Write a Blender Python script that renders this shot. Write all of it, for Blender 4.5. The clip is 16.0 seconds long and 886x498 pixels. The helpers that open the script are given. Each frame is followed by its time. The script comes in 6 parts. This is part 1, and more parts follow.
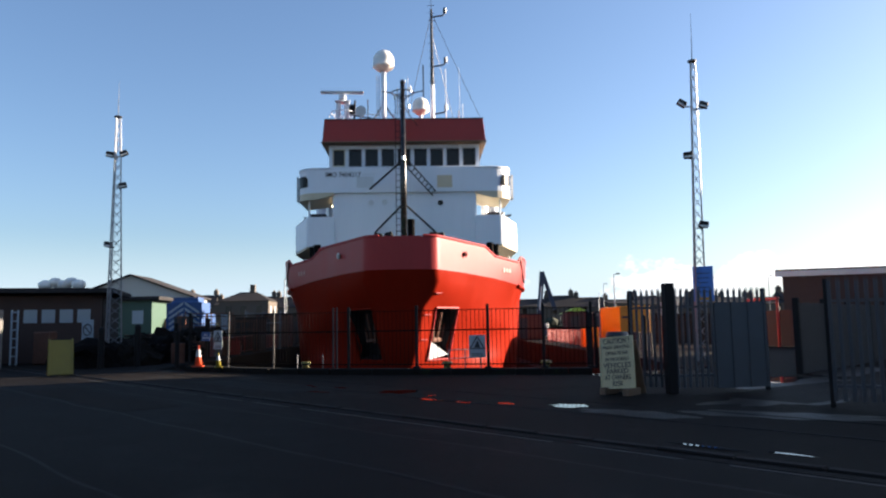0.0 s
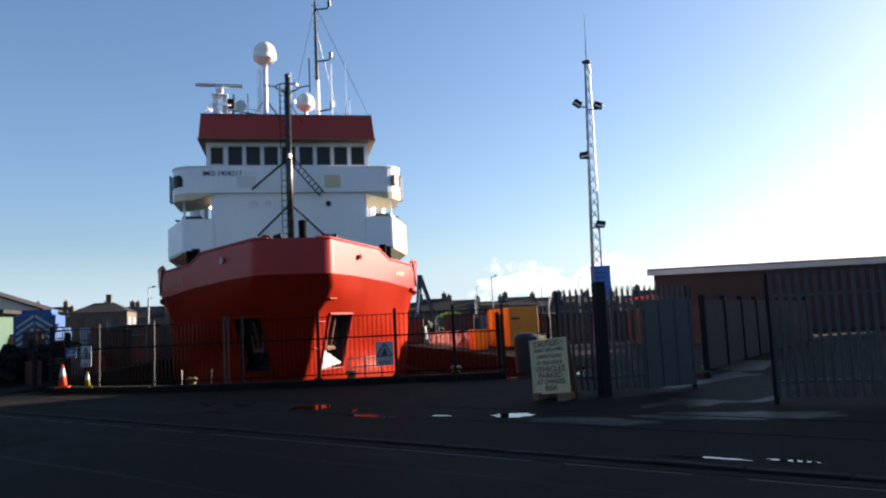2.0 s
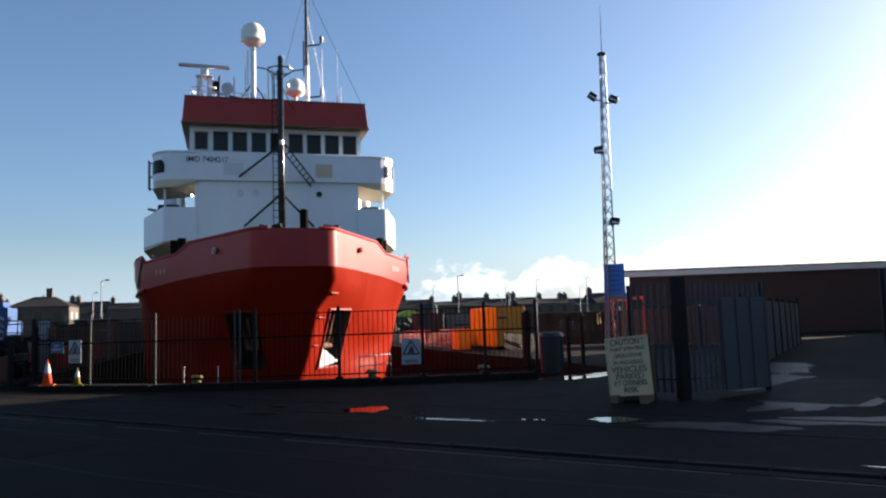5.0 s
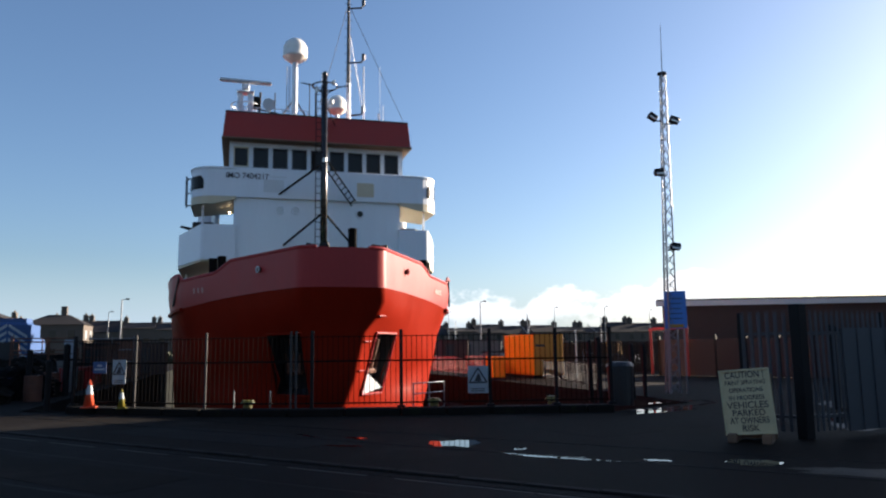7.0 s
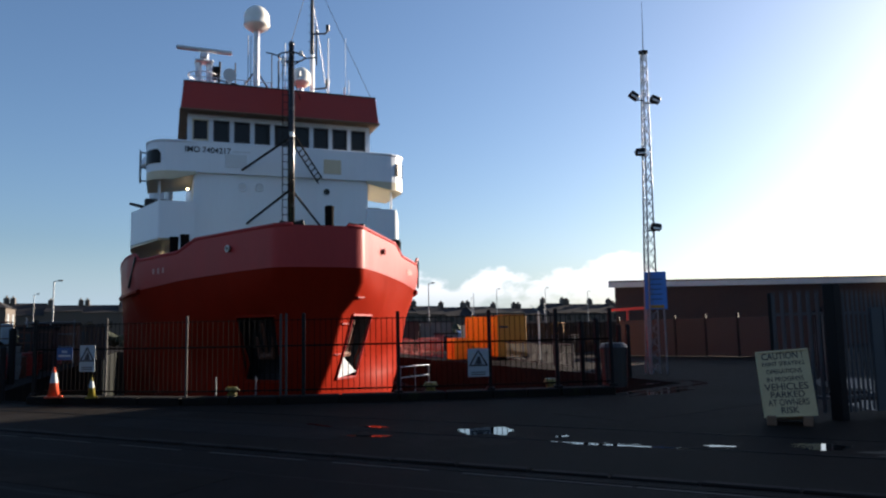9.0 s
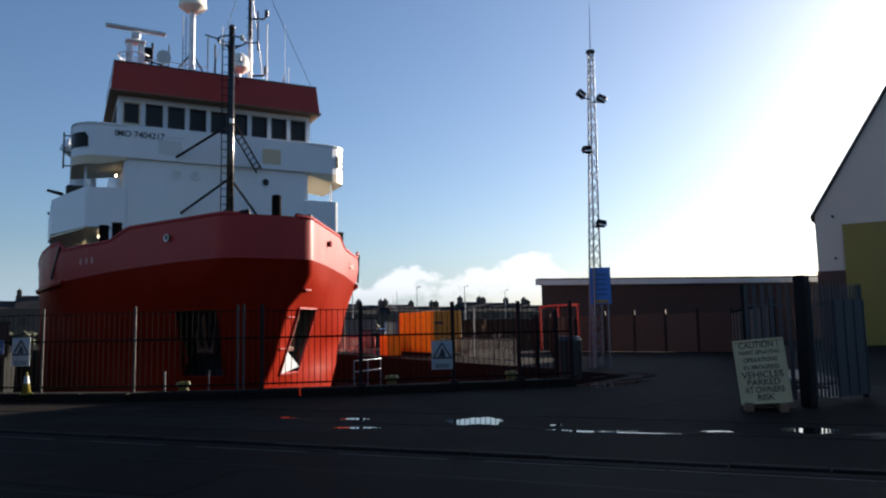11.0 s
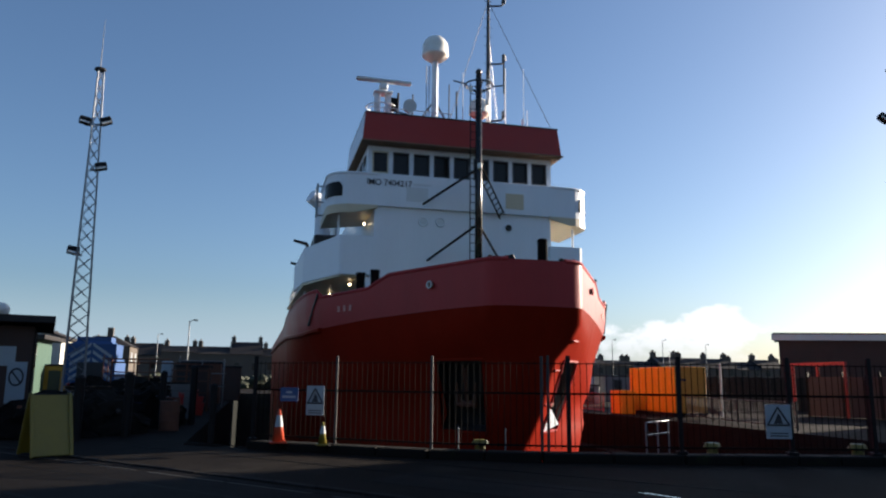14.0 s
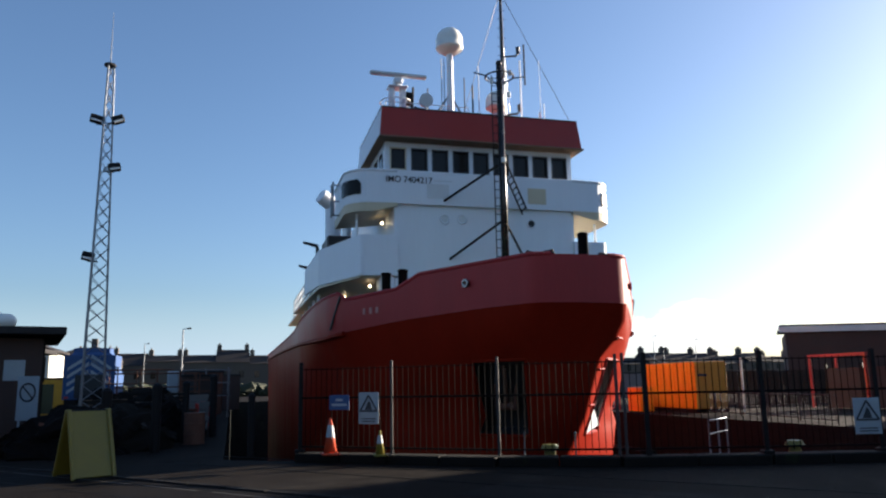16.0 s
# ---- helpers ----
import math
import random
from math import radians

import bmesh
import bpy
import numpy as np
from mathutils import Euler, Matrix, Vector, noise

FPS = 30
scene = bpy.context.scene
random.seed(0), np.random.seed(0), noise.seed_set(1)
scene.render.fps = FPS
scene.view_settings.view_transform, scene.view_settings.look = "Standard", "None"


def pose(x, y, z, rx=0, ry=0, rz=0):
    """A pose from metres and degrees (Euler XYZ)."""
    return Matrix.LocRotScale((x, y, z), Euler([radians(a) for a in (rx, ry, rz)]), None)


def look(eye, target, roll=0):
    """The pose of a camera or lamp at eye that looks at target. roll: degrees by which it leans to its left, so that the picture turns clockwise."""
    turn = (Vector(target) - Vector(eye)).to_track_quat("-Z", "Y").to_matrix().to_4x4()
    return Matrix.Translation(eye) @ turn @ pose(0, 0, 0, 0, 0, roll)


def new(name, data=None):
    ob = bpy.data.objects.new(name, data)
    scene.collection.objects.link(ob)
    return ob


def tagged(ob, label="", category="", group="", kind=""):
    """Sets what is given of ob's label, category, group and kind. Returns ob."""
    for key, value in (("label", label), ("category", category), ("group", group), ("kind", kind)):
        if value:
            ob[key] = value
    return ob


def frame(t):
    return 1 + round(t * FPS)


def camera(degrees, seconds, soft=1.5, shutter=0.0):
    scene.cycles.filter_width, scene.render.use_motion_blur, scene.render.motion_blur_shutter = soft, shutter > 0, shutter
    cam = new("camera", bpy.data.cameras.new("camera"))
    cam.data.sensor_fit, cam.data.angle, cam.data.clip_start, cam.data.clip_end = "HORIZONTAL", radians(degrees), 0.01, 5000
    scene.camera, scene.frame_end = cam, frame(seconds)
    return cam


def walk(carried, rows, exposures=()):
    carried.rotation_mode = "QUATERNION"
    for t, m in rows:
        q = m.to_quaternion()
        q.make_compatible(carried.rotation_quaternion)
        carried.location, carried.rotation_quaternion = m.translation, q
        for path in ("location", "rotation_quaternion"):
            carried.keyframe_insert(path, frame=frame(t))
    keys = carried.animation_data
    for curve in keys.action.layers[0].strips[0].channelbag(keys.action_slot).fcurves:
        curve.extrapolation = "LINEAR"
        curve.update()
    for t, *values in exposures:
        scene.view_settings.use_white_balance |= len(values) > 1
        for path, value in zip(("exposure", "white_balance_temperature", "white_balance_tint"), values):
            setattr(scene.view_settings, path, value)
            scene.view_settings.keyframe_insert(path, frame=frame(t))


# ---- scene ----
cam = camera(62.0, 16.0, soft=2.2)
PATH = [
    (0, (0.822, -24.523, 1.450), (0.879, -22.535, 1.657), -1.00),
    (0.5, (0.629, -24.170, 1.461), (0.821, -22.188, 1.646), -3.41),
    (1, (0.413, -23.857, 1.500), (0.694, -21.889, 1.717), -1.59),
    (1.5, (0.154, -23.518, 1.488), (0.486, -21.562, 1.743), -0.00),
    (2, (-0.131, -23.182, 1.510), (0.279, -21.235, 1.718), -2.71),
    (2.5, (-0.421, -22.884, 1.543), (0.059, -20.963, 1.826), -3.79),
    (3, (-0.759, -22.583, 1.530), (-0.299, -20.654, 1.790), -1.81),
    (3.5, (-1.097, -22.328, 1.518), (-0.588, -20.408, 1.753), -3.69),
    (3.7, (-1.224, -22.247, 1.483), (-0.695, -20.331, 1.698), -2.90),
    (5.8, (-2.601, -20.815, 1.531), (-2.023, -18.911, 1.730), -1.10),
    (6, (-2.707, -20.675, 1.540), (-2.152, -18.764, 1.740), 0.29),
    (6.5, (-2.991, -20.333, 1.571), (-2.464, -18.419, 1.816), -1.79),
    (7, (-3.285, -19.968, 1.534), (-2.754, -18.059, 1.808), -0.81),
    (7.5, (-3.601, -19.660, 1.548), (-3.062, -17.756, 1.838), 0.90),
    (8, (-3.946, -19.371, 1.580), (-3.367, -17.479, 1.872), 0.71),
    (8.5, (-4.271, -19.054, 1.563), (-3.623, -17.176, 1.791), -0.72),
    (9, (-4.548, -18.721, 1.580), (-3.845, -16.862, 1.802), -1.19),
    (9.5, (-4.805, -18.411, 1.538), (-3.968, -16.609, 1.772), -0.49),
    (9.7, (-4.900, -18.388, 1.439), (-4.000, -16.618, 1.675), -0.10),
    (11.8, (-5.981, -17.264, 1.464), (-5.068, -15.497, 1.674), -1.30),
    (12, (-6.105, -17.029, 1.479), (-5.195, -15.264, 1.719), -0.89),
    (12.5, (-6.460, -16.542, 1.512), (-5.677, -14.725, 1.805), 0.50),
    (13, (-6.853, -16.201, 1.568), (-6.138, -14.366, 1.914), -1.10),
    (13.5, (-7.239, -15.897, 1.596), (-6.643, -14.025, 1.975), -0.60),
    (14, (-7.564, -15.344, 1.530), (-7.094, -13.433, 1.885), 0.59),
    (14.5, (-7.915, -14.999, 1.539), (-7.410, -13.090, 1.853), -0.60),
    (15, (-8.264, -14.675, 1.547), (-7.756, -12.763, 1.844), -1.20),
    (15.5, (-8.590, -14.341, 1.566), (-8.089, -12.434, 1.901), 1.20),
    (16, (-8.921, -14.015, 1.563), (-8.396, -12.119, 1.923), -1.10),
]
walk(cam, [(t, look(eye, target, roll)) for t, eye, target, roll in PATH],
     exposures=[(0.0, 2.26, 6610, 15), (3.5, 1.96, 6510, 14), (7.0, 1.91, 6410, 14), (9.5, 1.66, 6310, 13), (12.5, 1.56, 6260, 13), (14.0, 1.61, 6260, 13), (16.0, 1.96, 6260, 13)])

# ---- light ----
SUN_AZ, SUN_EL = radians(74), radians(14.5)   # azimuth from +y towards +x
world = bpy.data.worlds.new("sky")
scene.world = world
world.use_nodes = True
wn = world.node_tree.nodes
sky = wn.new("ShaderNodeTexSky")
sky.sky_type, sky.sun_disc = "NISHITA", False
sky.sun_elevation, sky.sun_rotation = SUN_EL, SUN_AZ
sky.air_density, sky.dust_density, sky.ozone_density, sky.altitude = 1.0, 1.25, 3.5, 0.0
wn["Background"].inputs["Strength"].default_value = 0.05
wl = world.node_tree.links
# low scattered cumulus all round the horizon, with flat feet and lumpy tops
def w_math(op, a, b=None):
    q = wn.new("ShaderNodeMath")
    q.operation = op
    for i, v in enumerate((a, b)):
        if isinstance(v, (int, float)):
            q.inputs[i].default_value = v
        elif v is not None:
            wl.new(v, q.inputs[i])
    return q.outputs[0]


def w_range(v, a, b, lo, hi):
    q = wn.new("ShaderNodeMapRange")
    q.interpolation_type = "SMOOTHSTEP"
    for k, x in enumerate((a, b, lo, hi)):
        q.inputs[k + 1].default_value = x
    wl.new(v, q.inputs[0])
    return q.outputs[0]


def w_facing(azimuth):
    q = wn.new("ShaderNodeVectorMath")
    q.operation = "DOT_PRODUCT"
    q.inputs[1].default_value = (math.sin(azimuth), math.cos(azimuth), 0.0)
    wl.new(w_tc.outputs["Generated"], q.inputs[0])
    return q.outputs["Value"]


def w_blend(factor, a, colour):
    q = wn.new("ShaderNodeMix")
    q.data_type = "RGBA"
    q.inputs["B"].default_value = (*colour, 1)
    wl.new(factor, q.inputs["Factor"])
    wl.new(a, q.inputs["A"])
    return q.outputs["Result"]


w_tc, w_map, w_noise, w_sep = wn.new("ShaderNodeTexCoord"), wn.new("ShaderNodeMapping"), wn.new("ShaderNodeTexNoise"), wn.new("ShaderNodeSeparateXYZ")
w_map.inputs["Scale"].default_value = (11.0, 11.0, 17.0)
w_map.inputs["Location"].default_value = (3.1, 0.4, 1.7)
w_noise.inputs["Scale"].default_value, w_noise.inputs["Detail"].default_value, w_noise.inputs["Roughness"].default_value = 1.0, 6.0, 0.58
wl.new(w_tc.outputs["Generated"], w_map.inputs["Vector"])
wl.new(w_map.outputs[0], w_noise.inputs["Vector"])
wl.new(w_tc.outputs["Generated"], w_sep.inputs[0])
w_z = w_sep.outputs["Z"]
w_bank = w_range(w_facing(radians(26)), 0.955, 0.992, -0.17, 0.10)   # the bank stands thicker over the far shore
w_top = w_math("MULTIPLY", w_math("MAXIMUM", w_math("SUBTRACT", w_z, 0.075), 0.0), -6.0)
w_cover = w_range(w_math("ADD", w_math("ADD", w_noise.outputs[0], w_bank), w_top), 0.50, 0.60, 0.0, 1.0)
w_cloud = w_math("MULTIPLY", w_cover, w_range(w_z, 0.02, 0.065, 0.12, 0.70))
w_haze = w_math("MULTIPLY", w_range(w_z, 0.0, 0.13, 0.8, 0.0), w_range(w_facing(SUN_AZ), 0.45, 0.95, 1.0, 0.0))
w_air = w_blend(w_haze, sky.outputs[0], (3.3, 4.4, 5.5))
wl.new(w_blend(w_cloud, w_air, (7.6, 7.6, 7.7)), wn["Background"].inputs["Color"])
sun = new("sun", bpy.data.lights.new("sun", "SUN"))
sun.data.energy, sun.data.angle, sun.data.color = 5.0, radians(0.5), (1.0, 0.86, 0.68)
sun.matrix_world = look((0, 0, 0), (-math.sin(SUN_AZ) * math.cos(SUN_EL), -math.cos(SUN_AZ) * math.cos(SUN_EL), -math.sin(SUN_EL)))
sun.location = (60, 20, 40)


# ---- materials ----
def mat(name, colour, rough=0.6, metal=0.0, vary=0.25, scale=3.0, fine=40.0, bump=0.15, stain=None, stain_at=0.62, streak=False, coat=0.0, vary_piece=0.0, spec=0.5):
    """Painted, rusted or stone surface: two sizes of noise for tone, one for stains, fine bump."""
    m = bpy.data.materials.new(name)
    m.use_nodes = True
    nt = m.node_tree
    n, l = nt.nodes, nt.links
    bsdf = n["Principled BSDF"]
    tc = n.new("ShaderNodeTexCoord")
    mp = n.new("ShaderNodeMapping")
    if streak:
        mp.inputs["Scale"].default_value = (1, 1, 0.12)
    l.new(tc.outputs["Object"], mp.inputs["Vector"])

    def noise_tex(s, detail, rough_=0.6):
        t = n.new("ShaderNodeTexNoise")
        t.inputs["Scale"].default_value, t.inputs["Detail"].default_value, t.inputs["Roughness"].default_value = s, detail, rough_
        l.new(mp.outputs[0], t.inputs["Vector"])
        return t

    def maths(op, a, b):
        q = n.new("ShaderNodeMath")
        q.operation = op
        for i, v in enumerate((a, b)):
            if isinstance(v, (int, float)):
                q.inputs[i].default_value = v
            else:
                l.new(v, q.inputs[i])
        return q.outputs[0]

    big, small = noise_tex(scale, 5), noise_tex(fine, 3)
    tone = maths("ADD", maths("MULTIPLY", maths("SUBTRACT", big.outputs[0], 0.5), 2 * vary), maths("MULTIPLY", maths("SUBTRACT", small.outputs[0], 0.5), vary))
    if vary_piece:
        info = n.new("ShaderNodeObjectInfo")
        tone = maths("ADD", tone, maths("MULTIPLY", maths("SUBTRACT", info.outputs["Random"], 0.5), vary_piece))
    gain = maths("ADD", tone, 1.0)
    vm = n.new("ShaderNodeVectorMath")
    vm.operation = "SCALE"
    vm.inputs[0].default_value = colour
    l.new(gain, vm.inputs["Scale"])
    out = vm.outputs[0]
    if stain:
        st = noise_tex(scale * 0.6, 8, 0.7)
        ramp = n.new("ShaderNodeValToRGB")
        ramp.color_ramp.elements[0].position, ramp.color_ramp.elements[1].position = stain_at, stain_at + 0.12
        l.new(st.outputs[0], ramp.inputs[0])
        mix = n.new("ShaderNodeMix")
        mix.data_type = "RGBA"
        l.new(ramp.outputs[0], mix.inputs["Factor"])
        l.new(out, mix.inputs["A"])
        mix.inputs["B"].default_value = (*stain, 1)
        out = mix.outputs["Result"]
    l.new(out, bsdf.inputs["Base Color"])
    bsdf.inputs["Metallic"].default_value = metal
    l.new(maths("ADD", maths("MULTIPLY", maths("SUBTRACT", big.outputs[0], 0.5), 0.3), rough), bsdf.inputs["Roughness"])
    bsdf.inputs["Specular IOR Level"].default_value = spec
    bsdf.inputs["Coat Weight"].default_value = coat
    if bump:
        bp = n.new("ShaderNodeBump")
        bp.inputs["Strength"].default_value, bp.inputs["Distance"].default_value = bump, 0.02
        l.new(small.outputs[0], bp.inputs["Height"])
        l.new(bp.outputs[0], bsdf.inputs["Normal"])
    return m


M = {
    # Flare's shade is put into the darker hull red, skylight into the bulwark's.
    "hull": mat("hull_shaded_red", (0.195, 0.0125, 0.0048), 0.42, spec=0.025, vary=0.22, scale=0.8, fine=14, bump=0.10, stain=(0.10, 0.012, 0.01), stain_at=0.66, streak=True),
    "bulwark": mat("bulwark_skylit_red", (0.30, 0.032, 0.033), 0.42, spec=0.16, vary=0.18, scale=0.9, fine=16, bump=0.12, stain=(0.22, 0.045, 0.04), stain_at=0.63, streak=True),
    "bulwark_pale": mat("worn_lettering", (0.40, 0.16, 0.14), 0.5, vary=0.4, scale=5, fine=30),
    "band": mat("roof_red", (0.30, 0.017, 0.009), 0.45, vary=0.15, scale=1.0, fine=18, bump=0.05),
    "white": mat("ship_white", (0.66, 0.70, 0.75), 0.42, vary=0.07, scale=0.9, fine=10, bump=0.06, stain=(0.52, 0.50, 0.46), stain_at=0.70, streak=True),
    "grey_patch": mat("touch_up_grey", (0.55, 0.58, 0.60), 0.5, vary=0.08, scale=2, fine=12),
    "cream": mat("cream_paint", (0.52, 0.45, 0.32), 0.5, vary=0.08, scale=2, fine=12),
    "black": mat("black_paint", (0.016, 0.016, 0.018), 0.4, vary=0.3, scale=3, fine=30, bump=0.1),
    "black_iron": mat("black_iron", (0.009, 0.009, 0.0095), 0.6, metal=0.0, spec=0.15, vary=0.4, scale=6, fine=50, bump=0.2),
    "bar_black": mat("bar_black", (0.007, 0.0062, 0.006), 0.85, spec=0.03, vary=0.4, scale=6, fine=50),
    "blocker_stone": mat("blocker_stone", (0.05, 0.045, 0.04), 0.9, vary=0.3, scale=0.5, fine=8),
    "rust": mat("rusty_steel", (0.12, 0.05, 0.03), 0.8, metal=0.2, vary=0.5, scale=4, fine=40, bump=0.4),
    "steel": mat("bare_steel", (0.42, 0.42, 0.42), 0.35, metal=0.9, vary=0.2, scale=4, fine=40),
    "post_grey": mat("worn_grey_post", (0.045, 0.044, 0.043), 0.6, metal=0.0, spec=0.2, vary=0.35, scale=5, fine=40, bump=0.15, stain=(0.05, 0.035, 0.025), stain_at=0.6),
    "galv": mat("galvanised_steel", (0.19, 0.20, 0.215), 0.45, metal=0.6, vary=0.2, scale=3, fine=40, vary_piece=0.25, bump=0.1),
    "palisade": mat("palisade_steel", (0.050, 0.058, 0.067), 0.55, metal=0.3, vary=0.25, scale=3, fine=40, vary_piece=0.3, bump=0.15),
    "dome": mat("dome_white", (0.74, 0.72, 0.66), 0.4, vary=0.06, scale=3, fine=20, bump=0.03),
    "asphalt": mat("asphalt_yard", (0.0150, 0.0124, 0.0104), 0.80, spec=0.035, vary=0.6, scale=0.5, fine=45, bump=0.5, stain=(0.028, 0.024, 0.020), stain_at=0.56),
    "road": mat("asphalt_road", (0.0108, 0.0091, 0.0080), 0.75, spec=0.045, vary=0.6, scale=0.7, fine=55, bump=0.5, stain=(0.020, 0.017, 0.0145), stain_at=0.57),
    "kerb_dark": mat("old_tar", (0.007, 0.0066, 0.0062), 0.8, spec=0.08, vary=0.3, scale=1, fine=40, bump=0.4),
    "lime": mat("lime_canvas", (0.42, 0.50, 0.06), 0.7, vary=0.15, scale=1, fine=12),
    "crane": mat("crane_blue", (0.02, 0.035, 0.07), 0.5, vary=0.2, scale=1, fine=12),
    "kerb": mat("kerb_stone", (0.011, 0.0098, 0.0088), 0.8, spec=0.12, vary=0.3, scale=3, fine=40, bump=0.4, vary_piece=0.4),
    "coping": mat("dock_coping", (0.009, 0.0088, 0.008), 0.85, spec=0.1, vary=0.4, scale=2, fine=30, bump=0.5, stain=(0.014, 0.02, 0.008), stain_at=0.58),
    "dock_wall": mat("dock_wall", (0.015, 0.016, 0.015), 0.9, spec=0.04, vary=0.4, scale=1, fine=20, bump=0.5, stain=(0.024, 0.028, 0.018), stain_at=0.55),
    "concrete": mat("concrete", (0.13, 0.125, 0.115), 0.85, vary=0.3, scale=1, fine=30, bump=0.3, vary_piece=0.25),
    # darker copy of the concrete, with the yard wall's shade in its colour
    "shaded_panel": mat("shaded_concrete_panel", (0.032, 0.030, 0.028), 0.85, vary=0.35, scale=1.2, fine=30, bump=0.3, vary_piece=0.25, stain=(0.025, 0.022, 0.018), stain_at=0.55),
    "brick": mat("dark_brick", (0.055, 0.032, 0.026), 0.85, vary=0.35, scale=1.5, fine=30, bump=0.4),
    "fascia": mat("white_fascia", (0.62, 0.62, 0.60), 0.5, vary=0.12, scale=0.7, fine=12),
    "render_wall": mat("pale_render", (0.42, 0.41, 0.37), 0.8, vary=0.12, scale=0.3, fine=15, bump=0.2),
    "yellow": mat("yellow_plastic", (0.16, 0.13, 0.012), 0.5, vary=0.15, scale=4, fine=30),
    "orange": mat("orange_paint", (0.85, 0.30, 0.008), 0.5, vary=0.12, scale=2, fine=20),
    "ochre": mat("ochre_paint", (0.42, 0.20, 0.015), 0.55, vary=0.2, scale=2, fine=20),
    "blue": mat("blue_paint", (0.018, 0.062, 0.18), 0.6, vary=0.15, scale=3, fine=25),
    "green": mat("green_paint", (0.03, 0.072, 0.05), 0.6, vary=0.2, scale=2, fine=20),
    "sign_cream": mat("board_cream", (0.50, 0.45, 0.26), 0.5, vary=0.12, scale=6, fine=40, bump=0.1),
    "sign_white": mat("sign_white", (0.29, 0.34, 0.37), 0.45, vary=0.08, scale=6, fine=40),
    "ink": mat("dark_lettering", (0.02, 0.022, 0.03), 0.5, vary=0.1, scale=9, fine=40),
    "red_paint": mat("red_paint", (0.36, 0.026, 0.02), 0.45, vary=0.15, scale=3, fine=25),
    "cone": mat("cone_orange", (0.48, 0.06, 0.02), 0.5, vary=0.15, scale=6, fine=40),
    "timber_dark": mat("dark_timber", (0.026, 0.020, 0.016), 0.85, spec=0.2, vary=0.4, scale=3, fine=30, bump=0.3, vary_piece=0.5),
    "timber": mat("weathered_timber", (0.16, 0.10, 0.06), 0.8, vary=0.35, scale=3, fine=30, bump=0.3),
    "roof_slate": mat("roof_slate", (0.034, 0.032, 0.033), 0.85, spec=0.1, vary=0.35, scale=0.3, fine=6),
    "far_wall": mat("far_walls", (0.085, 0.068, 0.054), 0.85, vary=0.25, scale=0.15, fine=3),
    "scrub": mat("scrub_green", (0.022, 0.028, 0.013), 0.9, vary=0.4, scale=0.4, fine=8),
    "mast_black": mat("mast_black", (0.014, 0.013, 0.013), 0.24, vary=0.3, scale=3, fine=25, bump=0.06),
    "blue_board": mat("blue_board", (0.045, 0.17, 0.50), 0.5, vary=0.1, scale=3, fine=25),
    "navy": mat("navy_steel", (0.012, 0.016, 0.045), 0.6, spec=0.2, vary=0.25, scale=2, fine=20),
    "wet": mat("wet_asphalt", (0.013, 0.0115, 0.010), 0.5, spec=0.085, vary=0.5, scale=1.5, fine=45, bump=0.35),
    "hoarding": mat("faded_hoarding", (0.040, 0.026, 0.023), 0.85, vary=0.3, scale=1.2, fine=24, bump=0.2, vary_piece=0.4),
    "seam": mat("tar_seam", (0.004, 0.0038, 0.0036), 0.7, spec=0.1, vary=0.4, scale=2, fine=40, bump=0.3),
    "line": mat("worn_line_paint", (0.022, 0.019, 0.016), 0.8, vary=0.7, scale=4, fine=40, stain=(0.012, 0.011, 0.010), stain_at=0.46),
    "earth": mat("dark_earth", (0.014, 0.012, 0.010), 0.95, spec=0.05, vary=0.5, scale=1.0, fine=14, bump=0.6),
}


def glass(name, colour, rough=0.06):
    m = bpy.data.materials.new(name)
    m.use_nodes = True
    b = m.node_tree.nodes["Principled BSDF"]
    b.inputs["Base Color"].default_value = (*colour, 1)
    b.inputs["Roughness"].default_value = rough
    b.inputs["IOR"].default_value = 1.5
    return m


M["pane"] = glass("bridge_glass", (0.014, 0.012, 0.010), 0.12)
M["pane"].node_tree.nodes["Principled BSDF"].inputs["Specular IOR Level"].default_value = 0.28
M["dark_glass"] = glass("wing_glass", (0.006, 0.006, 0.007), 0.25)
M["dark_glass"].node_tree.nodes["Principled BSDF"].inputs["Specular IOR Level"].default_value = 0.12
M["water"] = glass("puddle_water", (0.012, 0.012, 0.012), 0.015)
M["lamp"] = glass("lamp_glass", (0.7, 0.7, 0.66), 0.2)
M["glow"] = bpy.data.materials.new("lit_lamp")
M["glow"].use_nodes = True
_g = M["glow"].node_tree.nodes["Principled BSDF"]
_g.inputs["Emission Color"].default_value, _g.inputs["Emission Strength"].default_value = (1.0, 0.78, 0.45, 1), 3.0

# ---- building helpers ----
WORLD = {}


def thing(name, label, category, at=(0, 0, 0), group="", kind="", rz=0.0):
    ob = new(name)
    ob.empty_display_size = 0.2
    ob.matrix_basis = pose(*at, 0, 0, rz)
    WORLD[ob] = ob.matrix_basis.copy()
    return tagged(ob, label, category, group, kind)


def part(name, bm, material, parent, label="", smooth=False, local=False):
    """One mesh under a thing or a part; the bmesh is in world places unless local."""
    if not local:
        bmesh.ops.transform(bm, matrix=WORLD[parent].inverted(), verts=bm.verts)
    bmesh.ops.recalc_face_normals(bm, faces=bm.faces)
    me = bpy.data.meshes.new(name)
    bm.to_mesh(me)
    bm.free()
    for p in me.polygons:
        p.use_smooth = smooth
    me.materials.append(M[material])
    ob = new(name, me)
    ob.parent = parent
    WORLD[ob] = WORLD[parent]
    if label:
        ob["label"] = label
    return ob


def piece(name, me, material_parent, m):
    ob = new(name, me)
    ob.parent = material_parent
    ob.matrix_basis = m
    return ob


